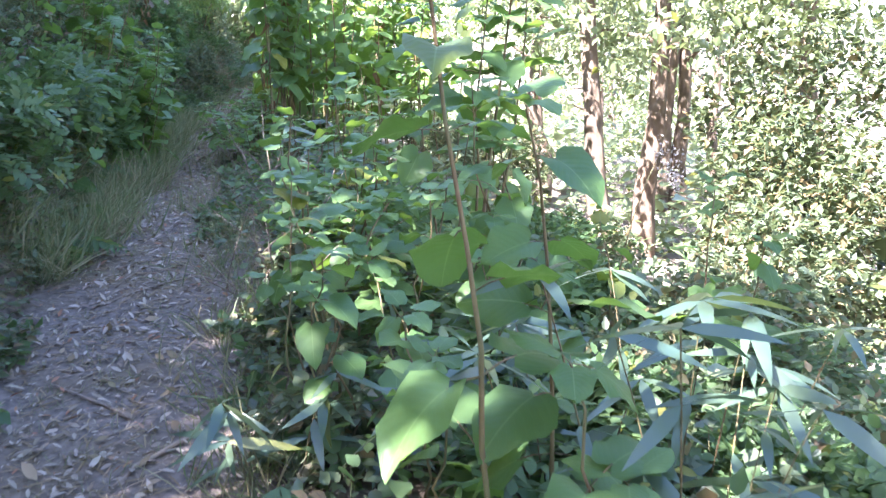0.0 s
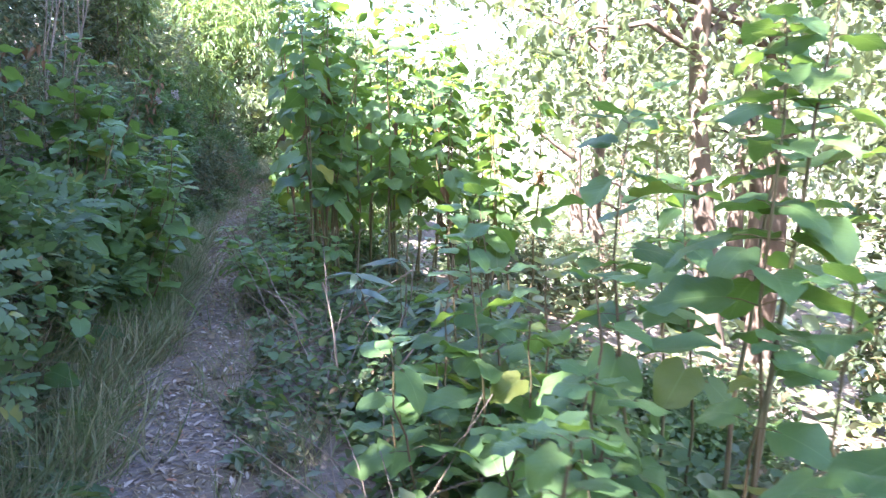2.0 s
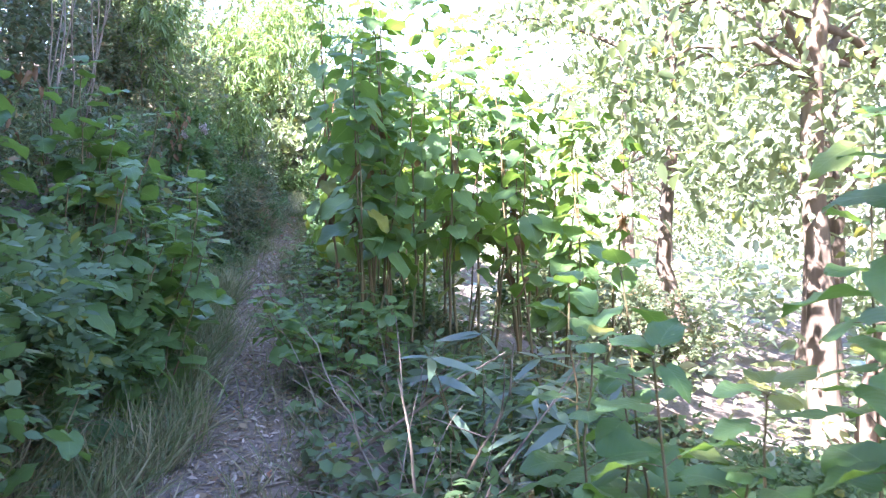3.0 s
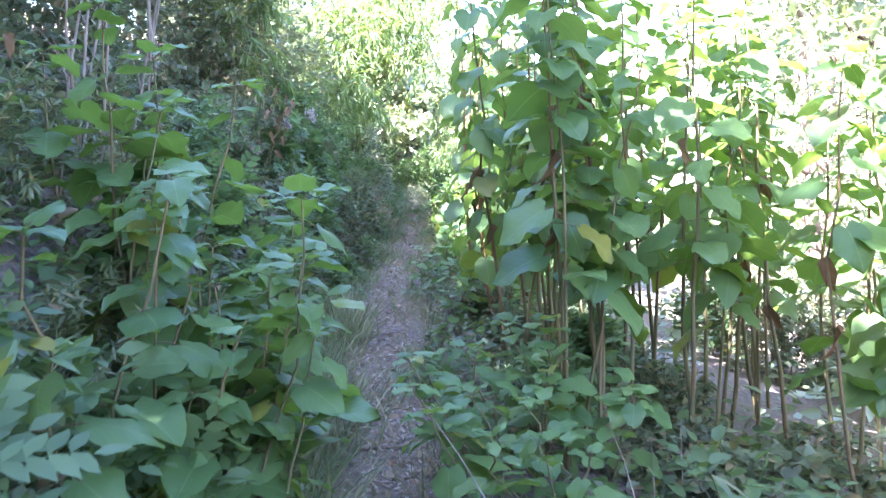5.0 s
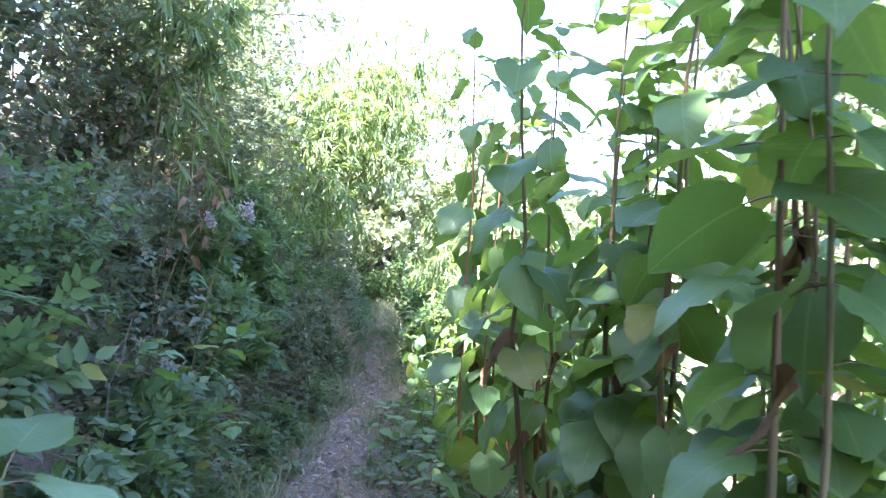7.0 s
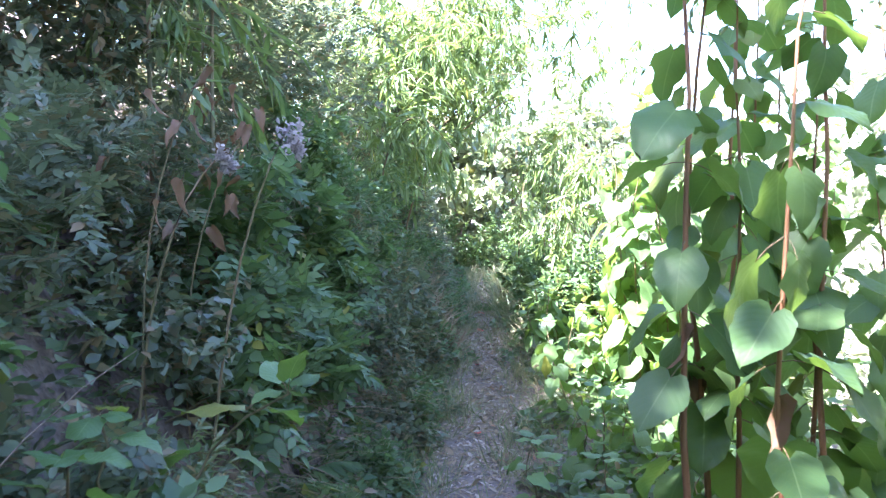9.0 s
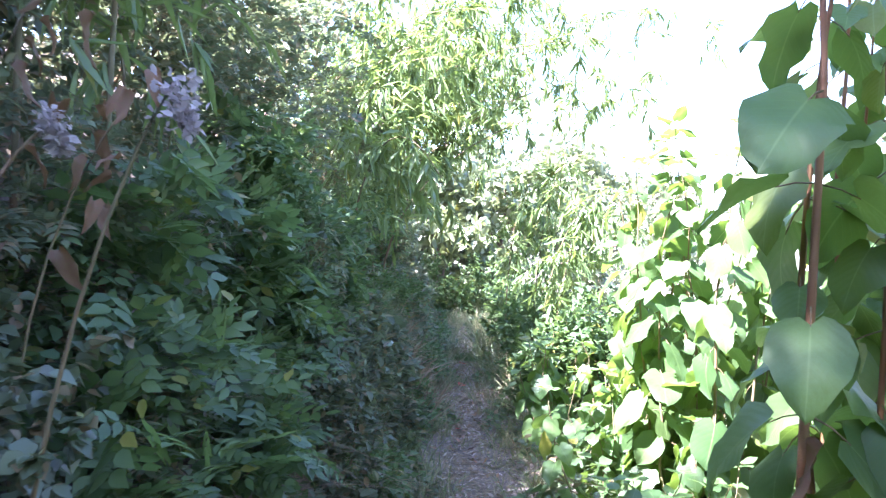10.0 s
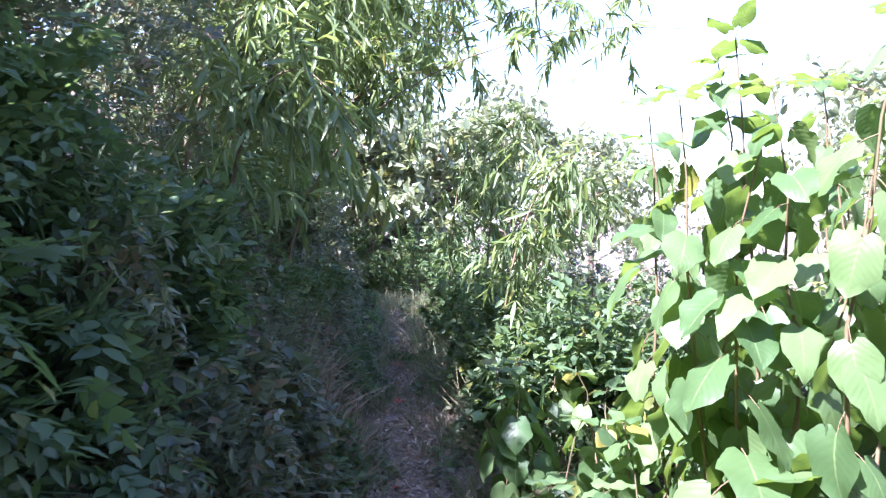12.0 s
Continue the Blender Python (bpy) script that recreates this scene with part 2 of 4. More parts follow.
def ground(x, y):
    x, y = np.asarray(x, dtype=float), np.asarray(y, dtype=float)
    d = x - path_x(y)
    verge = np.interp(y, (0, 6, 10, 14, 17, 22), (0.72, 0.6, 0.62, 0.62, 0.5, 0.48))
    left = np.maximum(-d - verge, 0)
    right = np.maximum(d - 0.65, 0)
    z = 1.9 * (1 - np.exp(-left / 0.9)) + 12 * (1 - np.exp(-0.4 * left / 12))
    z = z - 6.5 * (1 - np.exp(-0.33 * right / 6.5))
    z = z + 0.018 * ripple(x, y, 1.0) + 0.006 * ripple(x, y, 4.1) + np.minimum(left + right, 3) * 0.04 * ripple(x, y, 0.6)
    return z


def put(x, y, lift=0.0):
    return float(x), float(y), float(ground(x, y)) + lift


def ground_sheet():
    xs = np.concatenate([-np.geomspace(400, 3, 22), np.arange(-2.9, 3.5, 0.08), np.geomspace(3.6, 400, 26)])
    ys = np.concatenate([-np.geomspace(400, 3, 16), np.arange(-2.8, 27, 0.12), np.geomspace(27.2, 500, 24)])
    gx, gy = np.meshgrid(xs, ys)
    v = np.stack([gx, gy, ground(gx, gy)], axis=2).reshape(-1, 3)
    i = np.arange(len(ys) - 1)[:, None] * len(xs) + np.arange(len(xs) - 1)[None]
    f = np.stack([i, i + 1, i + len(xs) + 1, i + len(xs)], axis=2).reshape(-1, 4)
    g = Geo()
    g.add(v, f)
    ob = new("ground", g.mesh("ground", M_SOIL, smooth=True))
    tagged(ob, "bare trodden grey-brown soil of a hillside footpath", "ground", kind="structure")


ground_sheet()
# ---- leaf shapes ----
def heart_mesh(seed, droop, fold, holes=0):
    rng = np.random.default_rng(seed)
    v, f, uv = blade(1.0, 0.82 + 0.12 * rng.random(), 7, fold, droop, 0.33, 0.14, 5, 0.028, seed, 0.42)
    v[:, 2] += 0.1
    if holes:
        # an insect has eaten along the margin near the tip
        edge = np.where((np.abs(uv[:, 0] - 0.5) > 0.45) & (np.abs(uv[:, 1] - 0.6) < 0.2))[0]
        v[edge[::2], 0] *= 0.72
    g = Geo()
    g.add(v, f, 0, uv)
    stalk = curve_points((0, 0, 0), (0, 0.45, 0.1), (0, 0, 0.03), 3)
    tv, tf = tube(stalk, (0.014, 0.011, 0.01), 3)
    g.add(tv, tf, 1)
    return g.mesh("leaf", M_BIG, M_STEM, smooth=True)


HEARTS = [heart_mesh(3 + i, dr, fo, ho) for i, (dr, fo, ho) in enumerate(((0.12, 0.25, 0), (0.25, 0.35, 0), (0.4, 0.2, 0), (0.18, 0.1, 0), (0.3, 0.45, 0), (0.22, 0.3, 1), (0.45, 0.5, 0), (0.35, 0.15, 0), (0.08, 0.5, 0), (0.5, 0.3, 1), (0.28, 0.6, 0)))]


def withered_mesh():
    v, f, uv = blade(1.0, 0.5, 6, 0.9, 0.7, 0.4, 0.05, 5, 0.05, 9)
    g = Geo()
    g.add(v, f, 0, uv)
    return g.mesh("withered_leaf", M_BROWN, smooth=True)


WITHERED = withered_mesh()


def simple(width, fold, droop, wide_at=0.4):
    """A small leaf of two curved halves, folded along its rib."""
    w, z = width / 2, fold * width / 2
    side = ((0.72 * w, wide_at * 0.42, 0.7 * z - 0.03 * droop), (w, wide_at * 1.2, z - 0.25 * droop))
    v = np.array(((0, 0, 0), (0, 1, -droop), *((-x, y, q) for x, y, q in side), *side))
    return v, np.array(((0, 1, 3, 2), (0, 4, 5, 1)))


OVATE = simple(0.55, 0.3, 0.18)
ROUND = simple(0.85, 0.25, 0.2, 0.42)
LANCE = simple(0.16, 0.2, 0.25, 0.35)
SLIM = simple(0.24, 0.3, 0.2)


def compound(leaflets, length, width, fine=False):
    """A pinnate leaf: leaflets in pairs along a rib and one at the tip."""
    vs, fs, n = [], [], 0
    lv, lf = simple(width, 0.2, 0.15)
    if fine:
        lv, lf, _ = blade(1.0, width, 3, 0.3, 0.18, 0.4, 0.0, 3)
    for i in range(leaflets):
        s = 0.2 + 0.7 * i / leaflets
        size = length * (0.75 + 0.5 * math.sin(math.pi * s))
        for side in (-1, 1):
            a = side * 1.05
            c, d = math.cos(a), math.sin(a)
            q = lv * size
            q = np.stack([q[:, 0] * c + q[:, 1] * d, -q[:, 0] * d + q[:, 1] * c + s, q[:, 2] - 0.25 * s * s], axis=1)
            vs.append(q)
            fs.append(lf + n)
            n += len(q)
    q = lv * length
    vs.append(q + (0, 0.9, -0.22))
    fs.append(lf + n)
    return np.concatenate(vs), np.concatenate(fs)


PINNATE = compound(3, 0.4, 0.5)
FROND = compound(11, 0.22, 0.26)
TRIPLE = compound(1, 0.6, 0.65)
TRIPLE_FINE = compound(1, 0.6, 0.62, True)
PINNATE_FINE = compound(4, 0.34, 0.46, True)


# ---- builders of plants ----
def heart_shrub(x, y, height, stems, size, pairs, seed, label, spread=0.35, lean=(0.0, 0.0), bare=0.35, droop=15, stem_mat=None, withered=0, group="broad-leaved shrubs"):
    """An upright shrub: bare stems below, pairs of large heart-shaped leaves above, each leaf a part."""
    rng = np.random.default_rng(seed)
    bx, by, bz = put(x, y, -0.03)
    base = thing("broad_leaved_shrub", bx, by, bz, label, "shrub", group)
    for s in range(stems):
        a = rng.random() * 6.28
        off = rng.random() * 0.16 * min(stems, 4) / 2 if stems > 1 else 0.0
        h = height * (0.72 + 0.28 * rng.random()) if s else height
        foot = np.array((math.cos(a) * off, math.sin(a) * off, 0.0))
        gx, gy = bx + foot[0], by + foot[1]
        foot[2] = float(ground(gx, gy)) - bz - 0.04
        top = foot + (math.cos(a) * spread * rng.random() + lean[0], math.sin(a) * spread * rng.random() + lean[1], h)
        pts = curve_points(foot, top, (rng.normal(0, 0.05), rng.normal(0, 0.05), 0), 9, rng, 0.012)
        r0 = 0.003 + 0.0035 * h + (0.002 if h > 2.4 else 0.0)
        g = Geo()
        g.add(*tube(pts, np.linspace(r0, 0.003, 9), 6))
        part("stem", g.mesh("stem", stem_mat or M_STEM, smooth=True), base)
        yaw = rng.random() * 360
        for k in range(pairs):
            q = bare + (1 - bare) * (k + rng.random() * 0.5) / pairs
            i = min(q * 8, 7.999)
            at = pts[int(i)] * (1 - i % 1) + pts[int(i) + 1] * (i % 1)
            yaw += 90 + rng.normal(0, 18)
            grow = (1.1 - 0.55 * q * q) * size
            for side in (0, 180):
                if rng.random() < 0.1:
                    continue
                m = pose(*at, -droop + rng.normal(12, 16) - 14 * (1 - q), rng.normal(0, 14), yaw + side + rng.normal(0, 14))
                sc = grow * (0.7 + 0.5 * rng.random())
                part("leaf", HEARTS[rng.integers(0, 11)], base, "", m @ Matrix.Scale(sc, 4))
        for side in range(4):
            m = pose(*pts[-1], 10 + rng.normal(0, 15), 0, yaw + side * 90 + rng.normal(0, 15))
            part("leaf", HEARTS[rng.integers(0, 5)], base, "", m @ Matrix.Scale(size * (0.35 + 0.25 * rng.random()), 4))
        for k in range(withered if s == 0 else 0):
            q = bare + 0.3 * rng.random()
            at = pts[int(q * 8)]
            m = pose(*at, -75, rng.normal(0, 20), rng.random() * 360)
            part("withered_leaf", WITHERED, base, "curled dry brown leaf", m @ Matrix.Scale(size * 0.6, 4))
    return base


def twig_leaves(rng, starts, ends, bends, per, first=0.25, spreadout=0.8, hang=0.2):
    """Leaf places along many bent twigs: position, direction, upward normal."""
    n = len(starts)
    s = first + (1 - first) * rng.random((n, per))[:, :, None]
    p = starts[:, None] * (1 - s) + ends[:, None] * s + bends[:, None] * 4 * s * (1 - s)
    d = (ends - starts)[:, None] + bends[:, None] * 4 * (1 - 2 * s)
    d = unit(d) * 0.6 + rng.normal(0, spreadout * 0.6, (n, per, 3))
    d[:, :, 2] -= hang
    up = rng.normal(0, 0.35, (n, per, 3)) + (0, 0, 1)
    return p.reshape(-1, 3), d.reshape(-1, 3), up.reshape(-1, 3)


def bush(name, x, y, size, template, mat, leaf, twigs, per, seed, label, category="bush", lean=(0.0, 0.0, 0.0), hang=0.25, group="", low=0.0, wood=None, wands=2):
    """A rounded bush of many leafy twigs from one foot; size is half-width x, half-width y, height."""
    rng = np.random.default_rng(seed)
    bx, by, bz = put(x, y, -0.05)
    base = thing(name, bx, by, bz, label, category, group)
    a = rng.random(twigs) * 2 * np.pi
    r = np.sqrt(rng.random(twigs))
    h = low + (1 - low) * rng.random(twigs) ** 0.8
    cap = np.sqrt(np.maximum(1 - (h - 0.35) ** 2 / 0.55, 0.12))
    ends = np.stack([np.cos(a) * r * cap * size[0], np.sin(a) * r * cap * size[1], h * size[2]], axis=1) + np.asarray(lean) * h[:, None]
    gz = ground(ends[:, 0] + bx, ends[:, 1] + by) - bz
    ends[:, 2] = np.maximum(ends[:, 2], gz + 0.06)
    starts = ends * (0.25 + 0.35 * rng.random((twigs, 1)))
    starts[:, 2] *= 0.8
    bends = rng.normal(0, 0.06, (twigs, 3)) * size[2]
    bends[:, 2] = np.abs(bends[:, 2]) + 0.05 * size[2]
    p, d, up = twig_leaves(rng, starts, ends, bends, per, 0.2, 0.9, hang)
    d[:, :2] += unit(p[:, :2]) * 0.35
    g = Geo()
    g.add(*placed(template, p, d, up, leaf * (0.6 + 0.7 * rng.random(len(p)))))
    part("foliage", g.mesh("foliage", mat), base, kind="stuff")
    for i in range(min(twigs, wands)):
        inner = curve_points((0, 0, -0.04), starts[i], (0, 0, 0), 4)
        outer = curve_points(starts[i], ends[i], bends[i], 6)
        pts = np.concatenate([inner[:-1], outer])
        g = Geo()
        g.add(*tube(pts, np.linspace(0.004 + 0.004 * size[2], 0.0015, len(pts)), 4))
        part("branch", g.mesh("branch", wood or M_STEM), base)
    return base


def fern(x, y, fronds, length, seed):
    rng = np.random.default_rng(seed)
    bx, by, bz = put(x, y, -0.02)
    base = thing("fern", bx, by, bz, "green fern with arching feathery fronds on the bank", "fern", "ferns on the bank")
    for i in range(fronds):
        a = 360 * i / fronds + rng.normal(0, 15)
        g = Geo()
        n = 18
        s = np.linspace(0, 1, n)
        rib = np.stack([0 * s, s * length * 0.85, length * (0.55 * s - 0.75 * s * s + 0.05)], axis=1)
        g.add(*tube(rib, np.linspace(0.004, 0.001, n), 3), 1)
        for side in (-1, 1):
            p = rib[2:]
            w = np.sin(np.pi * np.clip(s[2:] * 0.9 + 0.1, 0, 1)) * 0.3 * length + 0.02
            d = np.stack([np.full(len(p), side * 1.0), np.full(len(p), 0.35), np.full(len(p), -0.25)], axis=1) + rng.normal(0, 0.08, (len(p), 3))
            g.add(*placed(SLIM, p, d, np.tile((0.0, 0.0, 1.0), (len(p), 1)), w))
        part("frond", g.mesh("frond", M_FERN, M_STEM), base, "", pose(0, 0, 0, rng.normal(8, 10), 0, a))
    return base


def sasa_leaf():
    v, f, uv = blade(1.0, 0.17, 5, 0.3, 0.22, 0.35, 0, 3)
    g = Geo()
    g.add(v, f, 0, uv)
    return g.mesh("leaf", M_SASA, smooth=True)


SASA = sasa_leaf()


def dwarf_bamboo(x, y, canes, height, leaf, seed, label):
    """Low bamboo: thin canes with fans of long lance-shaped leaves."""
    rng = np.random.default_rng(seed)
    bx, by, bz = put(x, y, -0.03)
    base = thing("dwarf_bamboo", bx, by, bz, label, "bamboo", "dwarf bamboo clumps")
    for c in range(canes):
        a = rng.random() * 6.28
        h = height * (0.5 + 0.5 * rng.random())
        foot = np.array((math.cos(a), math.sin(a), 0)) * rng.random() * 0.3
        foot[2] = float(ground(bx + foot[0], by + foot[1])) - bz - 0.03
        top = foot + (math.cos(a) * 0.25 * h, math.sin(a) * 0.25 * h, h)
        pts = curve_points(foot, top, (0, 0, 0.08), 6)
        g = Geo()
        g.add(*tube(pts, np.linspace(0.004, 0.002, 6), 4))
        part("cane", g.mesh("cane", M_STEM), base)
        yaw = rng.random() * 360
        for k in range(9):
            at = pts[5] if k < 5 else pts[int(2 + rng.integers(0, 3))]
            m = pose(*at, 8 - 30 * rng.random(), rng.normal(0, 25), yaw + k * 72 + rng.normal(0, 20))
            part("leaf", SASA, base, "", m @ Matrix.Scale(leaf * (0.7 + 0.5 * rng.random()), 4))
    return base


def bamboo(x, y, culms, height, lean, seed, label, per=26, leaf=0.17, fall=0.22):
    """Tall thin bamboo arching over, with drooping narrow leaves on fine side twigs."""
    rng = np.random.default_rng(seed)
    bx, by, bz = put(x, y, -0.05)
    base = thing("bamboo", bx, by, bz, label, "bamboo", "tall bamboo")
    fol = Geo()
    for c in range(culms):
        foot = np.array((rng.normal(0, 0.25), rng.normal(0, 0.35), 0.0))
        foot[2] = float(ground(bx + foot[0], by + foot[1])) - bz - 0.05
        h = height * (0.75 + 0.35 * rng.random())
        n = 16
        s = np.linspace(0, 1, n)[:, None]
        tip = np.array(lean) * (0.6 + 0.8 * rng.random()) + rng.normal(0, 0.25, 3) * (1, 1, 0)
        pts = foot + s * (0, 0, h) + s ** 2.6 * tip - s ** 5 * np.array((0, 0, h * fall))
        g = Geo()
        g.add(*tube(pts, np.linspace(0.013, 0.003, n), 6))
        part("culm", g.mesh("culm", M_STEM, smooth=True), base)
        twigs = 34
        q = 0.4 + 0.6 * rng.random(twigs)
        i = np.minimum((q * (n - 1)).astype(int), n - 2)
        starts = pts[i]
        ends = starts + rng.normal(0, 0.22, (twigs, 3)) + np.stack([0 * q, 0 * q, -0.2 * rng.random(twigs)], axis=1)
        p, d, up = twig_leaves(rng, starts, ends, np.zeros((twigs, 3)), per, 0.1, 0.9, 0.5)
        fol.add(*placed(LANCE, p, d, up, leaf * (0.6 + 0.7 * rng.random(len(p)))))
    part("foliage", fol.mesh("foliage", M_BAMBOO), base, kind="stuff")
    return base


def tree(x, y, height, radius, trunk, leaf, clumps, per, seed, label, mat=None, first=0.35, lean=(0.0, 0.0), trunks=1, template=None):
    """A tree: tapered trunk, limbs, and a crown of leafy clumps with gaps."""
    rng = np.random.default_rng(seed)
    bx, by, bz = put(x, y, -0.1)
    base = thing("tree", bx, by, bz, label, "tree", "trees on the slope")
    fol = Geo()
    tops, stems = [], []
    for t in range(trunks):
        foot = np.array((rng.normal(0, 0.3), rng.normal(0, 0.3), 0.0)) if t else np.zeros(3)
        top = foot + (lean[0] + rng.normal(0, 0.3), lean[1] + rng.normal(0, 0.3), height * 0.86)
        pts = curve_points(foot, top, (rng.normal(0, 0.2), rng.normal(0, 0.2), 0), 10, rng, 0.05)
        g = Geo()
        g.add(*tube(pts, trunk * np.linspace(1.0, 0.18, 10) * (1 + np.array((0.35, 0.1) + (0,) * 8)), 9))
        stems.append(part("trunk", g.mesh("trunk", M_BARK, smooth=True), base))
        tops.append(pts)
    centres = []
    for c in range(clumps):
        which = int(rng.integers(0, trunks))
        pts = tops[which]
        q = first + (1 - first) * rng.random()
        at = pts[min(int(q * 9), 9)]
        a = rng.random() * 6.28
        reach = radius * math.sin(math.pi * min(0.18 + 0.78 * (q - first) / (1 - first), 1)) * (0.45 + 0.65 * rng.random())
        end = at + (math.cos(a) * reach, math.sin(a) * reach, 0.25 * reach + rng.normal(0, 0.3))
        centres.append(end)
        if c < 16:
            g = Geo()
            limb = curve_points(at, end, (0, 0, 0.12 * reach), 6, rng, 0.03)
            g.add(*tube(limb, trunk * np.linspace(0.35, 0.06, 6), 5))
            part("limb", g.mesh("limb", M_BARK), stems[which])
    cen = np.repeat(np.array(centres), per, axis=0)
    spread = radius * 0.165 * (0.5 + rng.random((len(cen), 1)))
    p = cen + unit(rng.normal(0, 1, cen.shape)) * spread * (1.15, 1.15, 0.75) * rng.random((len(cen), 1)) ** 0.4
    d = rng.normal(0, 1, cen.shape) + (0, 0, -0.35)
    up = rng.normal(0, 0.6, cen.shape) + (0, 0, 1)
    fol.add(*placed(template or OVATE, p, d, up, leaf * (0.6 + 0.7 * rng.random(len(p)))))
    part("crown", fol.mesh("crown", mat or M_TREE), base, kind="stuff")
    return base


# ---- broad-leaved shrubs beside the path ----
SH = "shaded green shrub with large heart-shaped leaves on thin brown stems"
SUN = "sunlit green shrub with large pale heart-shaped leaves"
NEAR_SHRUBS = (
    (1.06, 1.76, 1.85, 1, 0.23, 8, 0.25, 10), (1.3, 2.0, 1.5, 1, 0.2, 6, 0.25, 8), (1.06, 2.35, 0.75, 2, 0.18, 4, 0.4, 5), (1.45, 1.55, 1.0, 2, 0.19, 4, 0.2, 8),
    (0.66, 3.2, 0.85, 2, 0.17, 3, 0.72, 10), (0.72, 2.95, 0.82, 2, 0.16, 3, 0.7, 12), (0.94, 3.3, 1.05, 3, 0.17, 4, 0.62, 14), (1.06, 3.8, 1.2, 4, 0.18, 5, 0.55, 14), (0.9, 4.4, 0.95, 4, 0.17, 5, 0.42, 10), (1.1, 2.9, 0.8, 3, 0.16, 5, 0.2, 10),
)
FURTHER_SHRUBS = (
    (1.35, 4.2, 1.35, 3, 0.19, 6, 0.25, 12), (1.62, 4.6, 2.6, 2, 0.23, 10, 0.58, 6), (1.9, 5.2, 2.5, 2, 0.24, 9, 0.56, 6), (1.85, 4.05, 1.6, 2, 0.24, 7, 0.3, 34),
    (0.95, 5.2, 1.0, 4, 0.18, 5, 0.4, 10), (1.15, 5.6, 1.3, 3, 0.2, 6, 0.3, 10), (2.2, 5.8, 2.2, 2, 0.23, 8, 0.5, 10), (1.6, 3.4, 1.0, 3, 0.18, 5, 0.25, 10),
    (1.5, 6.3, 1.5, 3, 0.2, 6, 0.3, 10), (2.6, 3.9, 1.3, 3, 0.2, 5, 0.3, 12),
)
for x, y, h, n, size, pairs, bare, droop in (*NEAR_SHRUBS, *FURTHER_SHRUBS):
    heart_shrub(x, y, h, n, size, pairs, int(y * 100 + x * 10), SH, bare=bare, droop=droop)
for i, (x, y, h, n) in enumerate((
    (0.85, 9.75, 2.5, 3), (1.09, 9.83, 3.0, 4), (0.95, 10.78, 3.1, 3), (1.6, 10.2, 2.9, 3), (0.95, 11.4, 2.9, 3), (1.5, 11.3, 3.3, 3), (2.0, 10.9, 3.1, 3),
    (1.1, 12.1, 2.8, 2), (1.9, 11.8, 3.3, 3), (2.5, 11.4, 3.1, 3), (2.4, 10.3, 2.8, 3), (1.6, 12.5, 2.9, 2), (2.9, 12.2, 3.1, 2), (2.2, 9.5, 2.4, 3), (0.75, 11.0, 2.3, 1), (2.9, 10.6, 2.8, 2),
)):
    heart_shrub(x, y, h, n, 0.22, 12, 300 + i, "tall thicket shrub with bare stems and large heart-shaped leaves", 0.4, bare=0.42, droop=26, withered=2, group="tall shrub thicket")
for i, (x, y, h, n, p, b) in enumerate(((0.73, 13.46, 3.2, 1, 10, 0.22), (1.19, 14.08, 3.1, 1, 14, 0.25), (1.0, 13.6, 2.9, 2, 13, 0.25), (1.45, 14.3, 2.8, 2, 12, 0.3), (1.3, 13.5, 3.1, 2, 12, 0.25), (1.75, 13.9, 2.8, 2, 10, 0.3), (0.85, 12.6, 2.4, 1, 10, 0.3))):
    heart_shrub(x, y, h, n, 0.225, p, 340 + i, "tall shrub with hanging heart-shaped leaves on a red-brown stem", 0.02 if n == 1 else 0.15, bare=b, droop=48, stem_mat=M_REDSTEM, withered=1, group="red-stemmed shrubs")
for i, (x, y, h, n, size, p) in enumerate((
    (1.42, 16.4, 2.45, 5, 0.24, 14), (1.68, 16.5, 2.5, 4, 0.24, 13), (1.5, 16.95, 2.4, 3, 0.24, 12), (2.15, 16.8, 2.65, 4, 0.25, 13), (2.55, 17.3, 2.8, 3, 0.26, 12), (2.9, 17.9, 2.9, 3, 0.26, 12), (1.35, 17.6, 0.95, 4, 0.2, 6), (0.98, 17.85, 0.85, 4, 0.2, 5), (1.65, 17.9, 1.0, 4, 0.2, 6), (0.82, 15.1, 0.65, 4, 0.17, 5), (1.3, 15.0, 0.75, 4, 0.18, 5),
    (1.25, 18.3, 1.0, 4, 0.2, 5), (1.6, 18.6, 1.2, 4, 0.2, 6), (1.1, 17.0, 0.85, 4, 0.19, 5), (1.2, 16.2, 0.75, 4, 0.18, 5), (1.5, 15.6, 0.8, 4, 0.18, 5), (0.95, 15.4, 0.5, 4, 0.16, 4),
    (2.1, 15.3, 1.2, 4, 0.2, 6), (3.0, 18.6, 2.3, 3, 0.24, 8), (1.15, 14.6, 0.6, 4, 0.17, 4), (1.7, 14.7, 0.8, 4, 0.18, 5),
)):
    heart_shrub(x, y, h, n, size * 0.92, p + 2, 370 + i, SUN, 0.4, bare=0.15, droop=54, group="sunlit shrubs")
for i, (x, y, h, n, size, p) in enumerate(((-0.84, 8.95, 1.55, 6, 0.2, 10), (-0.72, 8.7, 1.25, 6, 0.2, 8), (-0.8, 8.35, 1.4, 6, 0.19, 10), (-0.95, 8.0, 1.2, 5, 0.18, 8), (-0.92, 8.8, 1.0, 5, 0.19, 7), (-0.72, 9.9, 0.7, 2, 0.17, 3), (-0.98, 12.45, 0.6, 4, 0.17, 5), (-0.9, 6.6, 0.5, 2, 0.15, 3), (-1.15, 5.6, 1.1, 2, 0.16, 5))):
    heart_shrub(x, y, h, n, size, p, 400 + i, "shaded blue-green shrub with large pointed leaves on the bank", 0.35, (0.14, 0.0), 0.15, 14, group="shrubs on the bank")
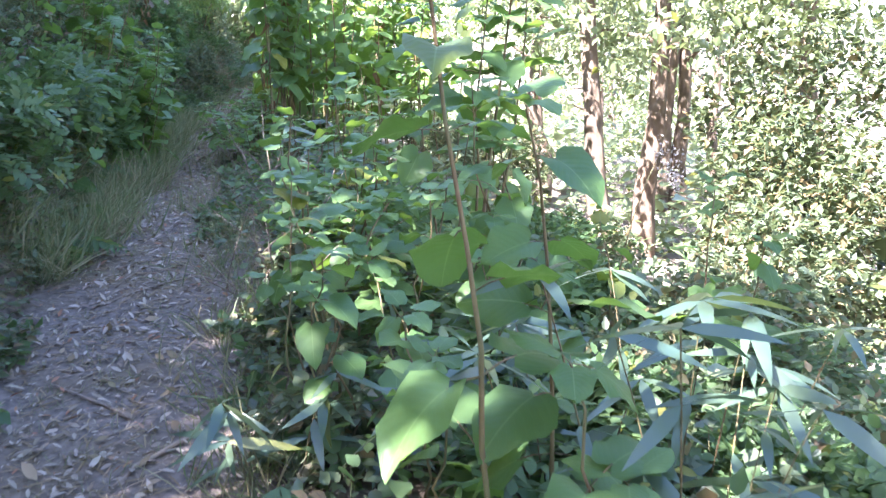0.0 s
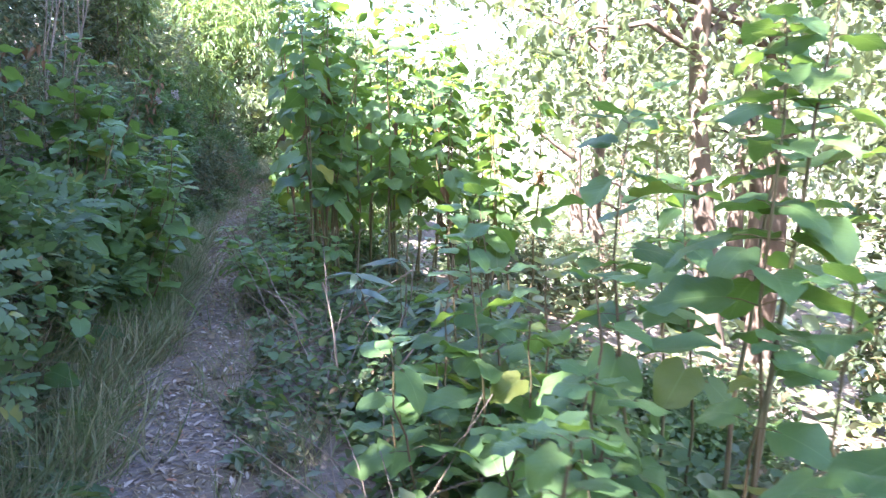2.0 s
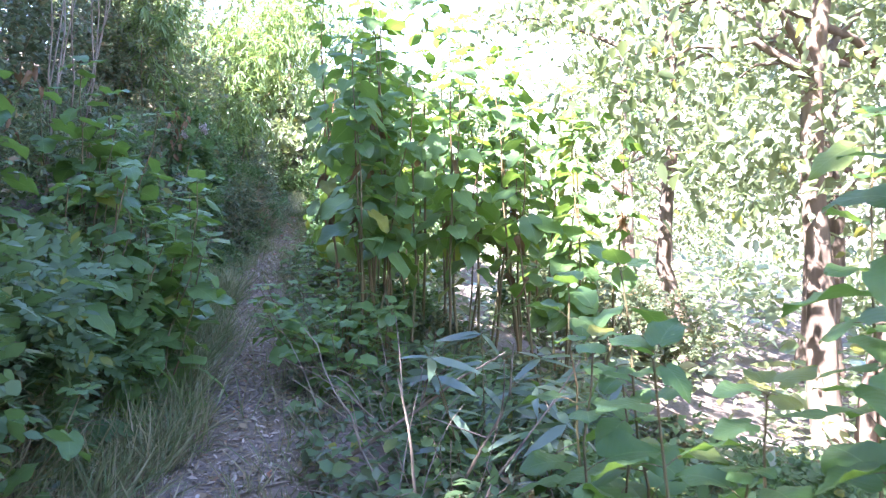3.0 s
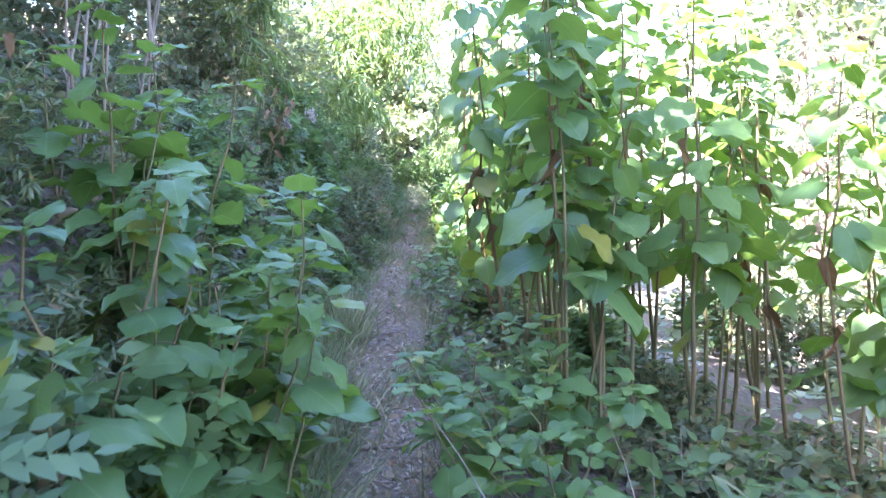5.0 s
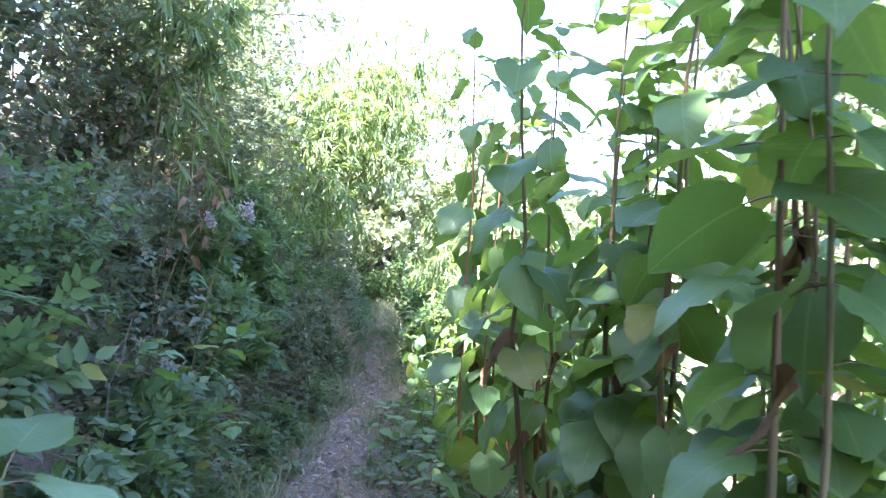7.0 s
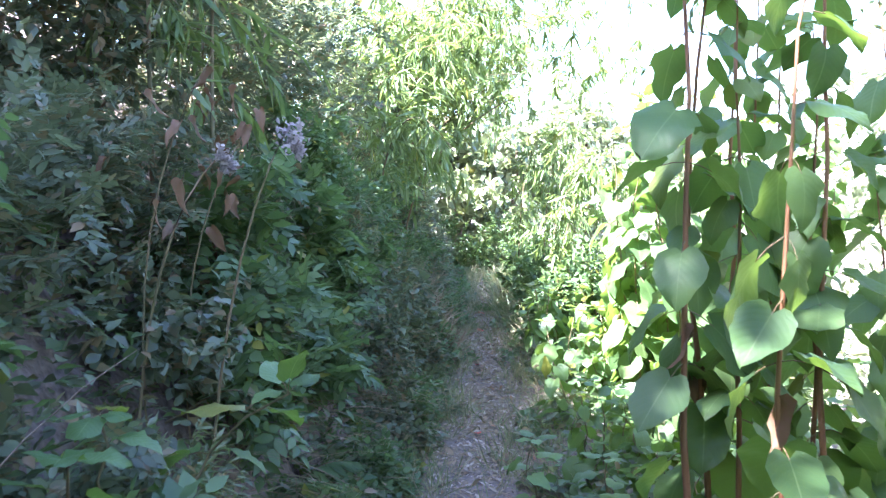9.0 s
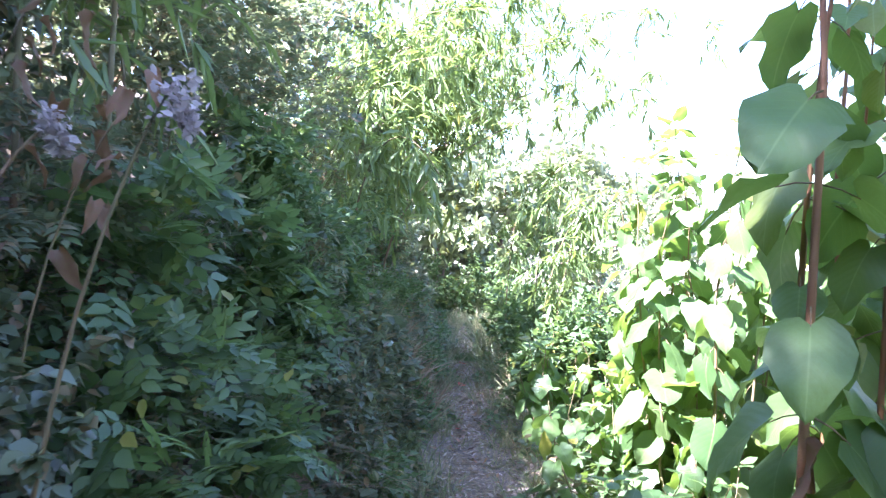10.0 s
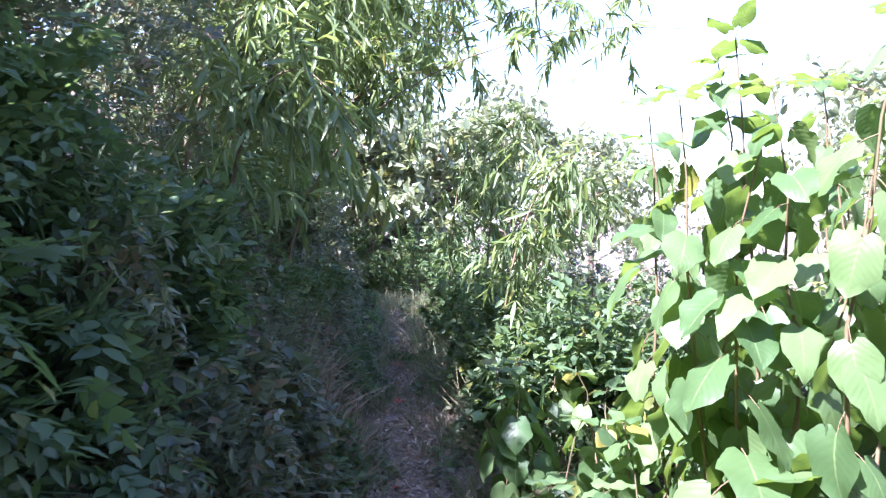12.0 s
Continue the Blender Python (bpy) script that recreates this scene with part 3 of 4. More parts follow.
for i, (x, y, h) in enumerate(((0.58, 9.1, 0.66), (0.74, 9.5, 0.78))):
    heart_shrub(x, y, h, 6, 0.17, 4, 425 + i, "low bright green shrub with rounded leaves beside the path", 0.4, bare=0.45, droop=4, group="low broad-leaved plants")
for i, (x, y) in enumerate(((0.62, 9.7), (0.8, 10.3), (0.62, 8.9), (0.68, 12.2), (0.7, 14.4))):
    heart_shrub(x, y, 0.55, 5, 0.15, 4, 430 + i, "low bright green plant with rounded leaves at the path edge", 0.35, bare=0.2, droop=5, group="low broad-leaved plants")

# ---- the bank's growth ----
BANK = (
    ("bush", OVATE, M_BUSH, 0.05, 0.25, "dense dark green small-leaved bush on the shaded bank"),
    ("bush", PINNATE, M_BUSH, 0.1, 0.3, "feathery green bush with divided leaves on the bank"),
    ("bush", SLIM, M_GREY, 0.06, 0.3, "grey-green narrow-leaved bush on the bank"),
    ("vine", ROUND, M_BUSH, 0.06, 0.5, "tangled vine with rounded leaves over the bank"),
    ("bush", TRIPLE, M_FERN, 0.08, 0.3, "bramble-like bush with three-part leaves on the bank"),
)
rng = np.random.default_rng(5)
k = 0
for y in np.arange(1.4, 29.5, 0.8):
    for tier in range(4):
        name, template, mat, leaf, hang, label = BANK[int(rng.integers(0, 5))]
        d = (0.78, 1.15, 1.65, 2.5)[tier] + rng.normal(0, 0.07) + np.interp(y, (0, 7, 10, 14.5, 16.5, 30), (0.1, 0.08, 0.16, 0.14, 0.0, 0.05))
        size = ((0.34, 0.55, 0.5), (0.42, 0.6, 0.75), (0.6, 0.8, 1.35), (1.1, 1.1, 2.5))[tier]
        grow = 0.8 + 0.4 * rng.random()
        count = (62, 68, 74, 38)[tier] if y < 21 else (54, 62, 72, 34)[tier]
        leaf *= 0.8 if tier < 3 and y < 21 else 1.0
        many = (7 if len(template[1]) > 10 else 12 if len(template[1]) > 3 else 28) * (2 if y < 21 else 1) // 2 + 2
        bush(name, path_x(y) - d, y + rng.normal(0, 0.2), tuple(q * grow for q in size), template, mat, leaf * (1, 1.05, 1.1, 1.4)[tier], count, many, 500 + k, label, name, (0.04 + 0.05 * tier + (0.15 * tier if y > 15.5 else 0.0), 0, 0), hang, "growth on the bank")
        k += 1
# mostly unseen trees, added to keep the sun off bank, path and near shrubs
for i, (x, y, h) in enumerate(((-3.6, -3.6, 10.0), (-3.4, -1.4, 9.5), (-3.4, 0.8, 9.0), (-3.6, 2.8, 8.5), (-3.6, 5.0, 8.0), (-4.6, 4.6, 8.5), (-4.6, 6.8, 8.0), (-4.7, 9.0, 10.5), (-4.9, 10.6, 8.0), (-3.3, 6.2, 4.6))):
    tree(x, y, h, 2.5 if i < 3 else 2.0, 0.08, 0.16, 75 if i < 6 else 110, 80 if i > 6 else 72, 620 + i, "slender leafy tree above the bank, mostly unseen, added for its shade", M_BUSH, 0.2 if i < 5 else 0.42 if i < 9 else 0.1)
for i, (x, y, n, h, reach) in enumerate(((-1.5, 14.4, 3, 3.0, 0.7), (-1.7, 16.6, 2, 3.6, 0.6), (-1.1, 19.6, 3, 2.6, 1.5), (-1.0, 20.6, 4, 2.5, 2.0), (-1.0, 21.8, 5, 2.8, 2.3), (-1.1, 23.2, 4, 3.2, 2.4), (-0.9, 20.2, 5, 3.4, 2.9), (-0.9, 21.4, 5, 3.8, 3.4), (-0.8, 22.6, 5, 4.2, 3.8))):
    bamboo(x, y, n, h, (reach, 0.0, 0.0), 640 + i, "thin green bamboo arching out from the bank", 15)
for i, (x, y, n, h) in enumerate(((1.3, 20.4, 2, 3.0), (1.75, 21.8, 2, 3.5), (1.15, 22.8, 2, 3.7))):
    bamboo(x, y, n, h, (0.5, 0.1, 0.0), 660 + i, "thin sunlit bamboo with drooping narrow leaves", 12)
for i, (x, y, w, h) in enumerate(((-1.8, 14.3, 0.7, 1.9), (-1.75, 15.8, 0.8, 2.2), (-1.9, 17.2, 0.7, 1.9))):
    bush("bush", x, y, (w, w * 1.1, h), OVATE, M_BUSH, 0.055, 190, 26, 670 + i, "tall dense small-leaved bush on top of the shaded bank", "bush", (0.35, 0, 0), 0.3, "growth on the bank", wands=6)
for i, (x, y, n, l) in enumerate(((-0.75, 5.6, 10, 0.62), (-0.8, 6.55, 10, 0.6), (-0.85, 7.6, 8, 0.45), (-0.9, 3.6, 8, 0.5), (-0.75, 12.6, 8, 0.4), (-0.75, 15.2, 8, 0.45), (-1.2, 5.9, 9, 0.6), (-0.7, 17.3, 8, 0.4), (-0.78, 8.3, 8, 0.45), (-0.75, 14.2, 8, 0.42), (-0.72, 16.4, 8, 0.42))):
    fern(x, y, n, l, 680 + i)

bamboo(-0.7, 18.1, 1, 2.2, (1.35, 0.0, 0.0), 668, "single bamboo arching low over the path", 14, fall=0.5)

# ---- low growth of the valley side ----
rng = np.random.default_rng(8)
k = 0
for x0, y0, sx, sy, h, n in ((2.6, 2.2, 0.8, 0.8, 0.5, 5), (3.6, 4.5, 1.0, 1.2, 0.6, 7), (3.0, 8.2, 0.6, 0.8, 0.7, 4), (4.2, 12.6, 0.9, 0.8, 1.1, 5), (3.6, 14.5, 0.8, 1.2, 1.2, 6), (2.6, 20.5, 0.9, 1.3, 1.5, 7), (2.2, 24.0, 0.9, 1.5, 1.3, 7), (7.0, 6.0, 1.5, 1.5, 0.9, 5), (8.5, 9.0, 1.5, 1.5, 1.2, 5)):
    for i in range(n):
        name, template, mat, leaf, hang, label = BANK[int(rng.integers(0, 5))]
        g = 0.8 + 0.5 * rng.random()
        bush("bush", x0 + rng.normal(0, sx * 0.6), y0 + rng.normal(0, sy * 0.6), (0.55 * g, 0.55 * g, h * g), template, mat, leaf * 1.1, 60, 9 if len(template[1]) > 10 else 20, 720 + k, "tangled low green bush on the slope below the path", "bush", group="bushes on the slope")
        k += 1
UNDER_THICKET = (
    (1.9, 10.0, 0.45, 0.38, 3), (2.5, 10.4, 0.5, 0.42, 0), (2.2, 9.3, 0.5, 0.38, 0), (1.7, 10.9, 0.4, 0.4, 0),
    (2.5, 9.6, 0.5, 0.35, 0), (2.0, 8.9, 0.5, 0.35, 4), (3.0, 9.2, 0.5, 0.4, 3), (1.1, 8.7, 0.4, 0.3, 0), (1.5, 9.2, 0.5, 0.5, 3), (1.3, 9.8, 0.4, 0.4, 0), (0.9, 10.9, 0.3, 0.4, 4), (1.5, 10.8, 0.4, 0.5, 0), (0.85, 11.9, 0.3, 0.45, 0), (1.4, 12.0, 0.4, 0.5, 4), (0.85, 13.0, 0.35, 0.4, 3), (1.4, 12.9, 0.4, 0.5, 0), (1.0, 6.9, 0.4, 0.35, 0), (1.6, 7.2, 0.5, 0.5, 4), (2.2, 7.6, 0.5, 0.5, 0),
)
BANK_FOOT = (
    (-0.5, 15.8, 0.3, 0.7, 0), (-0.46, 16.6, 0.3, 0.8, 0), (-0.36, 17.5, 0.3, 0.7, 3), (-0.75, 16.2, 0.35, 0.8, 0), (-0.7, 17.1, 0.35, 0.8, 4),
)
BESIDE_SHRUBS = (
    (2.2, 3.3, 0.5, 0.7, 0), (2.7, 4.2, 0.55, 0.8, 3), (3.1, 5.0, 0.55, 0.8, 0), (2.4, 4.7, 0.45, 0.7, 4), (3.3, 3.9, 0.6, 0.9, 0), (2.7, 5.8, 0.5, 0.7, 3), (3.4, 6.2, 0.55, 0.8, 0), (2.2, 2.4, 0.45, 0.6, 4), (3.0, 3.0, 0.5, 0.7, 0), (1.9, 3.2, 0.45, 0.55, 4), (2.3, 3.9, 0.5, 0.6, 0), (2.6, 5.1, 0.5, 0.65, 4), (3.6, 4.6, 0.6, 0.9, 3), (4.0, 5.4, 0.7, 1.0, 0), (3.0, 6.9, 0.6, 0.7, 4), (0.75, 3.8, 0.3, 0.4, 0), (0.8, 4.9, 0.3, 0.4, 3), (0.75, 2.8, 0.3, 0.35, 0),
)
rng = np.random.default_rng(17)
PATH_EDGE = []
for y in np.arange(10.2, 27.0, 0.42):
    PATH_EDGE.append((float(path_x(y) - half_width(y) - 0.24 - 0.1 * rng.random()), float(y), 0.2 + 0.08 * rng.random(), 0.22 + 0.28 * rng.random(), int(rng.choice((2, 3, 4, 4)))))
for i, (x, y, w, h, kind) in enumerate((*UNDER_THICKET, *BANK_FOOT, *BESIDE_SHRUBS, *PATH_EDGE)):
    name, template, mat, leaf, hang, label = BANK[kind]
    bush("bush", x, y, (w, w, h), template, mat, leaf * (1.15 if w > 0.29 else 0.85), 60, 9 if len(template[1]) > 10 else 20, 760 + i, "low dark green bush under the tall shrubs" if x > path_x(y) else "low dark green bush at the foot of the bank", "bush", group="undergrowth bushes")
for i, (x, y, w, h) in enumerate(((1.5, 18.9, 0.5, 1.45), (2.05, 19.2, 0.6, 1.6), (2.65, 18.9, 0.6, 1.7), (1.1, 19.2, 0.35, 0.95), (3.2, 19.8, 0.7, 1.7), (1.35, 19.7, 0.45, 1.2), (1.85, 20.3, 0.55, 1.25), (1.3, 21.2, 0.45, 1.1), (2.4, 19.6, 0.6, 1.35), (2.3, 21.4, 0.6, 1.4), (1.5, 22.6, 0.55, 1.2), (1.1, 20.6, 0.3, 0.7), (1.25, 23.4, 0.4, 1.0), (0.75, 29.0, 0.6, 1.0), (0.2, 29.6, 0.7, 1.5), (1.4, 29.4, 0.8, 1.6), (2.2, 27.5, 0.8, 1.6), (1.6, 26.0, 0.5, 1.2))):
    bush("bush", x, y, (w, w, h), OVATE, M_FERN, 0.085, 80, 20, 790 + i, "dense dark green leafy bush beside the path", "bush", group="bushes beside the path")
for i, (x, y, w, h, template, leaf) in enumerate(((-0.95, 5.2, 0.4, 0.8, PINNATE_FINE, 0.17), (-1.0, 6.1, 0.45, 0.95, TRIPLE_FINE, 0.11), (-0.98, 7.0, 0.4, 0.9, PINNATE_FINE, 0.17), (-1.0, 4.3, 0.4, 0.9, PINNATE_FINE, 0.16), (-1.05, 3.5, 0.4, 1.0, PINNATE_FINE, 0.16), (-1.02, 7.8, 0.35, 0.7, TRIPLE_FINE, 0.1), (-0.86, 8.05, 0.32, 0.55, PINNATE_FINE, 0.15), (-0.8, 8.5, 0.3, 0.5, TRIPLE_FINE, 0.1), (-0.95, 7.4, 0.3, 0.5, TRIPLE_FINE, 0.1), (-0.95, 13.9, 0.34, 0.7, PINNATE, 0.15), (-0.85, 14.6, 0.32, 0.55, PINNATE, 0.14), (-0.95, 15.3, 0.34, 0.8, PINNATE, 0.15), (-0.8, 16.0, 0.3, 0.6, PINNATE, 0.14), (-0.9, 16.8, 0.32, 0.75, PINNATE, 0.15), (-1.1, 14.3, 0.36, 0.9, PINNATE, 0.16), (-1.1, 16.3, 0.36, 0.95, PINNATE, 0.16), (-0.8, 17.9, 0.3, 0.6, PINNATE, 0.14), (-0.86, 10.3, 0.32, 0.6, TRIPLE, 0.1), (-0.8, 10.9, 0.3, 0.5, PINNATE, 0.14), (-0.86, 11.5, 0.32, 0.65, TRIPLE, 0.1), (-0.9, 12.1, 0.32, 0.6, PINNATE, 0.14), (-1.05, 10.7, 0.36, 0.8, PINNATE, 0.15), (-0.88, 9.6, 0.3, 0.55, PINNATE, 0.14))):
    bush("bush", x, y, (w, w * 1.2, h), template, M_FERN, leaf, 45, 6, 810 + i, "leafy bush with divided fresh green leaves on the bank", "bush", (0.12, 0, 0), 0.3, "growth on the bank")
for i, (x, y, n, h, l) in enumerate(((1.25, 1.6, 6, 0.9, 0.24), (1.7, 1.9, 6, 1.3, 0.25), (0.62, 2.6, 6, 0.45, 0.2), (1.5, 2.6, 7, 0.9, 0.24), (2.0, 2.7, 6, 1.2, 0.25), (1.15, 7.3, 7, 0.85, 0.26), (1.5, 7.7, 7, 0.8, 0.26), (1.3, 8.2, 6, 0.7, 0.24), (1.9, 8.4, 6, 0.8, 0.26), (1.2, 3.1, 6, 0.6, 0.2), (1.9, 3.5, 6, 0.8, 0.22))):
    dwarf_bamboo(x, y, n, h, l, 800 + i, "clump of dwarf bamboo with long bluish-green leaves")

# ---- trees of the slope and the distance ----
bush("bush", 6.4, 8.5, (1.3, 1.2, 3.4), OVATE, M_BUSH, 0.11, 220, 24, 835, "tall dense dark green evergreen bush on the slope", "bush", wands=10)
bush("bush", 4.7, 6.3, (0.9, 0.9, 1.5), OVATE, M_BUSH, 0.09, 120, 22, 837, "dense dark green evergreen bush on the slope", "bush", wands=6)
bush("bush", 5.6, 7.2, (1.0, 1.0, 2.2), OVATE, M_BUSH, 0.1, 150, 22, 838, "dense dark green evergreen bush on the slope", "bush", wands=6)
bush("bush", 7.6, 7.2, (1.3, 1.2, 3.8), OVATE, M_BUSH, 0.11, 200, 24, 836, "tall dense dark green evergreen bush on the slope", "bush", wands=10)
for i, (x, y, h, r, tr, n) in enumerate((
    (4.7, 9.6, 9.0, 2.6, 0.13, 1), (5.4, 10.1, 9.5, 2.8, 0.14, 1), (7.6, 8.0, 8.5, 3.0, 0.15, 2), (9.0, 11.5, 10.0, 3.2, 0.17, 1), (5.2, 13.5, 8.0, 2.6, 0.12, 1),
    (8.0, 15.0, 10.0, 3.2, 0.16, 2), (11.0, 8.0, 10.0, 3.4, 0.18, 1), (10.5, 4.5, 9.0, 3.2, 0.16, 1), (7.0, 19.5, 8.5, 3.0, 0.15, 1),
)):
    tree(x, y, h, r, tr, 0.12, 110, 58, 840 + i, "tall sunlit tree with a brown trunk on the lower slope", None, 0.36, trunks=n)
for i, (x, y, h, r) in enumerate((
    (-3.5, 31.0, 8.5, 3.2), (0.8, 37.0, 9.0, 3.8), (4.2, 36.0, 6.6, 3.4), (-7.5, 40.0, 8.0, 4.0), (9.0, 44.0, 8.0, 3.6), (0.5, 31.0, 4.2, 1.9), (1.8, 33.0, 4.6, 2.2), (13.0, 30.0, 10.0, 4.0), (12.0, 20.0, 10.0, 3.8), (16.0, 14.0, 11.0, 4.0), (15.0, 5.0, 11.0, 4.0), (17.0, 38.0, 11.0, 4.5),
)):
    tree(x, y, h, r, 0.16, 0.24, 100, 45, 870 + i, "leafy sunlit tree at the far end of the path", None, 0.12)
# added behind the camera's start, never in view, only to cast shade forward
for i, (x, y, h) in enumerate(((-3.0, -5.0, 7.0), (2.5, -6.0, 7.0), (6.0, -3.0, 8.0))):
    tree(x, y, h, 3.0, 0.15, 0.25, 90, 45, 890 + i, "leafy tree added out of view to shade the start of the path", M_BUSH, 0.2)


# ---- what lies and stands on the ground ----
def scatter(name, template, mat, pos, way, up, scale, label, category):
    g = Geo()
    g.add(*placed(template, pos, way, up, scale))
    return tagged(new(name, g.mesh(name, mat)), label, category, kind="stuff")


def leaf_litter(n, seed):
    rng = np.random.default_rng(seed)
    y = -1 + 29 * rng.random(n) ** 1.15
    x = path_x(y) + rng.normal(0, 1.0, n) * half_width(y) * 0.9
    p = np.stack([x, y, ground(x, y) + 0.004 + 0.012 * rng.random(n)], axis=1)
    d = rng.normal(0, 1, (n, 3)) * (1, 1, 0.18)
    up = rng.normal(0, 0.3, (n, 3)) + (0, 0, 1)
    scatter("leaf_litter", simple(0.36, 0.8, -0.25, 0.45), M_LITTER, p, d, up, 0.014 + 0.05 * rng.random(n) ** 3, "scattered dry grey-brown fallen leaves on the path", "leaf litter")


def pale_leaves(n, seed):
    rng = np.random.default_rng(seed)
    y = 27 * rng.random(n) ** 1.2
    x = path_x(y) + rng.normal(0, 1.0, n) * half_width(y) * 1.1
    p = np.stack([x, y, ground(x, y) + 0.012 + 0.015 * rng.random(n)], axis=1)
    scatter("pale_leaf_litter", blade(1.0, 0.5, 3, 0.5, -0.25, 0.45, 0.0, 3, 0.03)[:2], M_STRAW, p, rng.normal(0, 1, (n, 3)) * (1, 1, 0.25), rng.normal(0, 0.4, (n, 3)) + (0, 0, 1), 0.035 + 0.045 * rng.random(n), "larger pale curled dead leaves strewn on the path", "leaf litter")


def chips(n, seed):
    rng = np.random.default_rng(seed)
    y = -1 + 27 * rng.random(n)
    x = path_x(y) + rng.normal(0, 1.0, n) * half_width(y) * 0.8
    p = np.stack([x, y, ground(x, y) + 0.006], axis=1)
    d = rng.normal(0, 1, (n, 3)) * (1, 1, 0.08)
    scatter("bark_chips", simple(0.09, 0.3, 0.04, 0.5), M_STRAW, p, d, np.tile((0.0, 0.0, 1.0), (n, 1)), 0.03 + 0.1 * rng.random(n) ** 2, "pale bits of straw and bark on the path", "plant debris")


def grass(name, n, x0, spread, y0, y1, height, mat, seed, label):
    rng = np.random.default_rng(seed)
    tufts = n // 14
    ty = y0 + (y1 - y0) * rng.random(tufts)
    tx = path_x(ty) + x0 * (half_width(ty) + 0.1) / 0.5 + rng.normal(0, spread, tufts) + 0.08 * ripple(0.0 * ty, ty, 2.3)
    i = rng.integers(0, tufts, n)
    x, y = tx[i] + rng.normal(0, 0.04, n), ty[i] + rng.normal(0, 0.04, n)
    p = np.stack([x, y, ground(x, y) - 0.01], axis=1)
    d = np.stack([rng.normal(0, 0.6, n), rng.normal(0, 0.6, n), np.ones(n)], axis=1)
    up = rng.normal(0, 1, (n, 3)) * (1, 1, 0.2)
    scatter(name, blade(1.0, 0.025, 3, 0.1, 0.45, 0.3, 0.0, 2)[:2], mat, p, d, up, height * (0.4 + 0.8 * rng.random(n)), label, "grass")


def hanging_grass(name, n, near, far, y0, y1, length, mat, seed, label):
    """Dry blades rooted in tufts on the bank, arching out and hanging down over it."""
    rng = np.random.default_rng(seed)
    tufts = n // 22
    ty = y0 + (y1 - y0) * rng.random(tufts)
    tx = path_x(ty) - near - (far - near) * rng.random(tufts)
    i = rng.integers(0, tufts, n)
    x, y = tx[i] + rng.normal(0, 0.04, n), ty[i] + rng.normal(0, 0.07, n)
    p = np.stack([x, y, ground(x, y) - 0.01], axis=1)
    d = np.stack([0.3 + 0.5 * rng.random(n), rng.normal(0, 0.6, n), 0.4 + 0.9 * rng.random(n)], axis=1)
    up = rng.normal(0, 0.25, (n, 3)) + (-0.5, 0, 1)
    scatter(name, blade(1.0, 0.016, 5, 0.1, 1.1, 0.3, 0.0, 2)[:2], mat, p, d, up, length * (0.4 + 0.8 * rng.random(n)), label, "grass")


def weeds(name, n, side, near, far, y0, y1, height, template, leaf, mat, seed, label, patchy=0.0):
    """Low leafy ground cover from the path edge outward."""
    rng = np.random.default_rng(seed)
    y = y0 + (y1 - y0) * rng.random(n)
    near = half_width(y) * 1.12 + near - 0.42
    d = near + (far - near) * rng.random(n) ** 1.3
    d = d + 0.1 * ripple(0.0 * y, y, 1.9) + 0.05 * ripple(0.0 * y, y, 5.3)
    x = path_x(y) + side * d
    keep = ripple(x, y, 1.3) + 0.6 * ripple(x, y, 3.1) > patchy
    x, y, d, near = x[keep], y[keep], d[keep], near[keep]
    n = len(x)
    tall = height * np.clip((d - near) / 0.5 + 0.25, 0.2, 1.0)
    p = np.stack([x, y, ground(x, y) + 0.01 + tall * rng.random(n)], axis=1)
    w = rng.normal(0, 1, (n, 3)) * (1, 1, 0.4) + (0, 0, 0.15)
    up = rng.normal(0, 0.4, (n, 3)) + (0, 0, 1)
    scatter(name, template, mat, p, w, up, leaf * (0.5 + 0.9 * rng.random(n)), label, "ground cover")


leaf_litter(27000, 11)
chips(15000, 12)
pale_leaves(550, 13)
grass("verge_grass", 9000, -0.55, 0.14, 5.0, 13.0, 0.36, M_GRASS, 21, "soft green and straw-coloured grass along the foot of the bank")
grass("verge_grass", 8000, 0.52, 0.14, 1.5, 26.0, 0.2, M_GRASS, 22, "short green grass along the valley edge of the path")
grass("verge_grass", 5000, -0.5, 0.12, 13.0, 27.0, 0.22, M_GRASS, 23, "short green grass along the foot of the bank")
grass("path_grass", 5000, -0.1, 0.3, 0.5, 26.0, 0.08, M_GRASS, 24, "sparse short grass growing on the path")
grass("tall_grass", 6000, 1.3, 0.2, 18.5, 27.0, 0.42, M_GRASS, 25, "tall green grass leaning over the far path")
grass("dry_grass", 2600, -0.48, 0.07, 6.0, 11.0, 0.2, M_STRAW, 26, "dry reddish straw beside the path")
grass("dry_grass", 700, -0.86, 0.06, 18.5, 19.5, 0.45, M_STRAW, 27, "tuft of dry reddish hanging grass on the bank")
grass("tall_grass", 3000, 0.1, 0.5, 27.5, 30.0, 0.3, M_GRASS, 28, "tall green grass at the end of the path")
hanging_grass("hanging_grass", 1700, 0.6, 1.05, 10.8, 20.5, 0.3, M_STRAW, 51, "dry brown grass hanging over the face of the bank")
hanging_grass("hanging_grass", 450, 0.62, 0.95, 3.5, 10.8, 0.26, M_STRAW, 52, "dry straw hanging between the weeds of the bank")
hanging_grass("hanging_grass", 900, 0.62, 1.1, 4.0, 20.5, 0.3, M_GRASS, 53, "green grass arching out from the face of the bank")
weeds("ground_weeds", 40000, -1, 0.45, 1.9, 0.0, 28.0, 0.5, OVATE, 0.055, M_BUSH, 31, "low tangled green weeds at the foot of the bank", -1.0)
weeds("ground_weeds", 16000, -1, 0.45, 1.5, -1.0, 28.0, 0.45, ROUND, 0.055, M_FERN, 32, "low round-leaved weeds at the foot of the bank", 0.0)
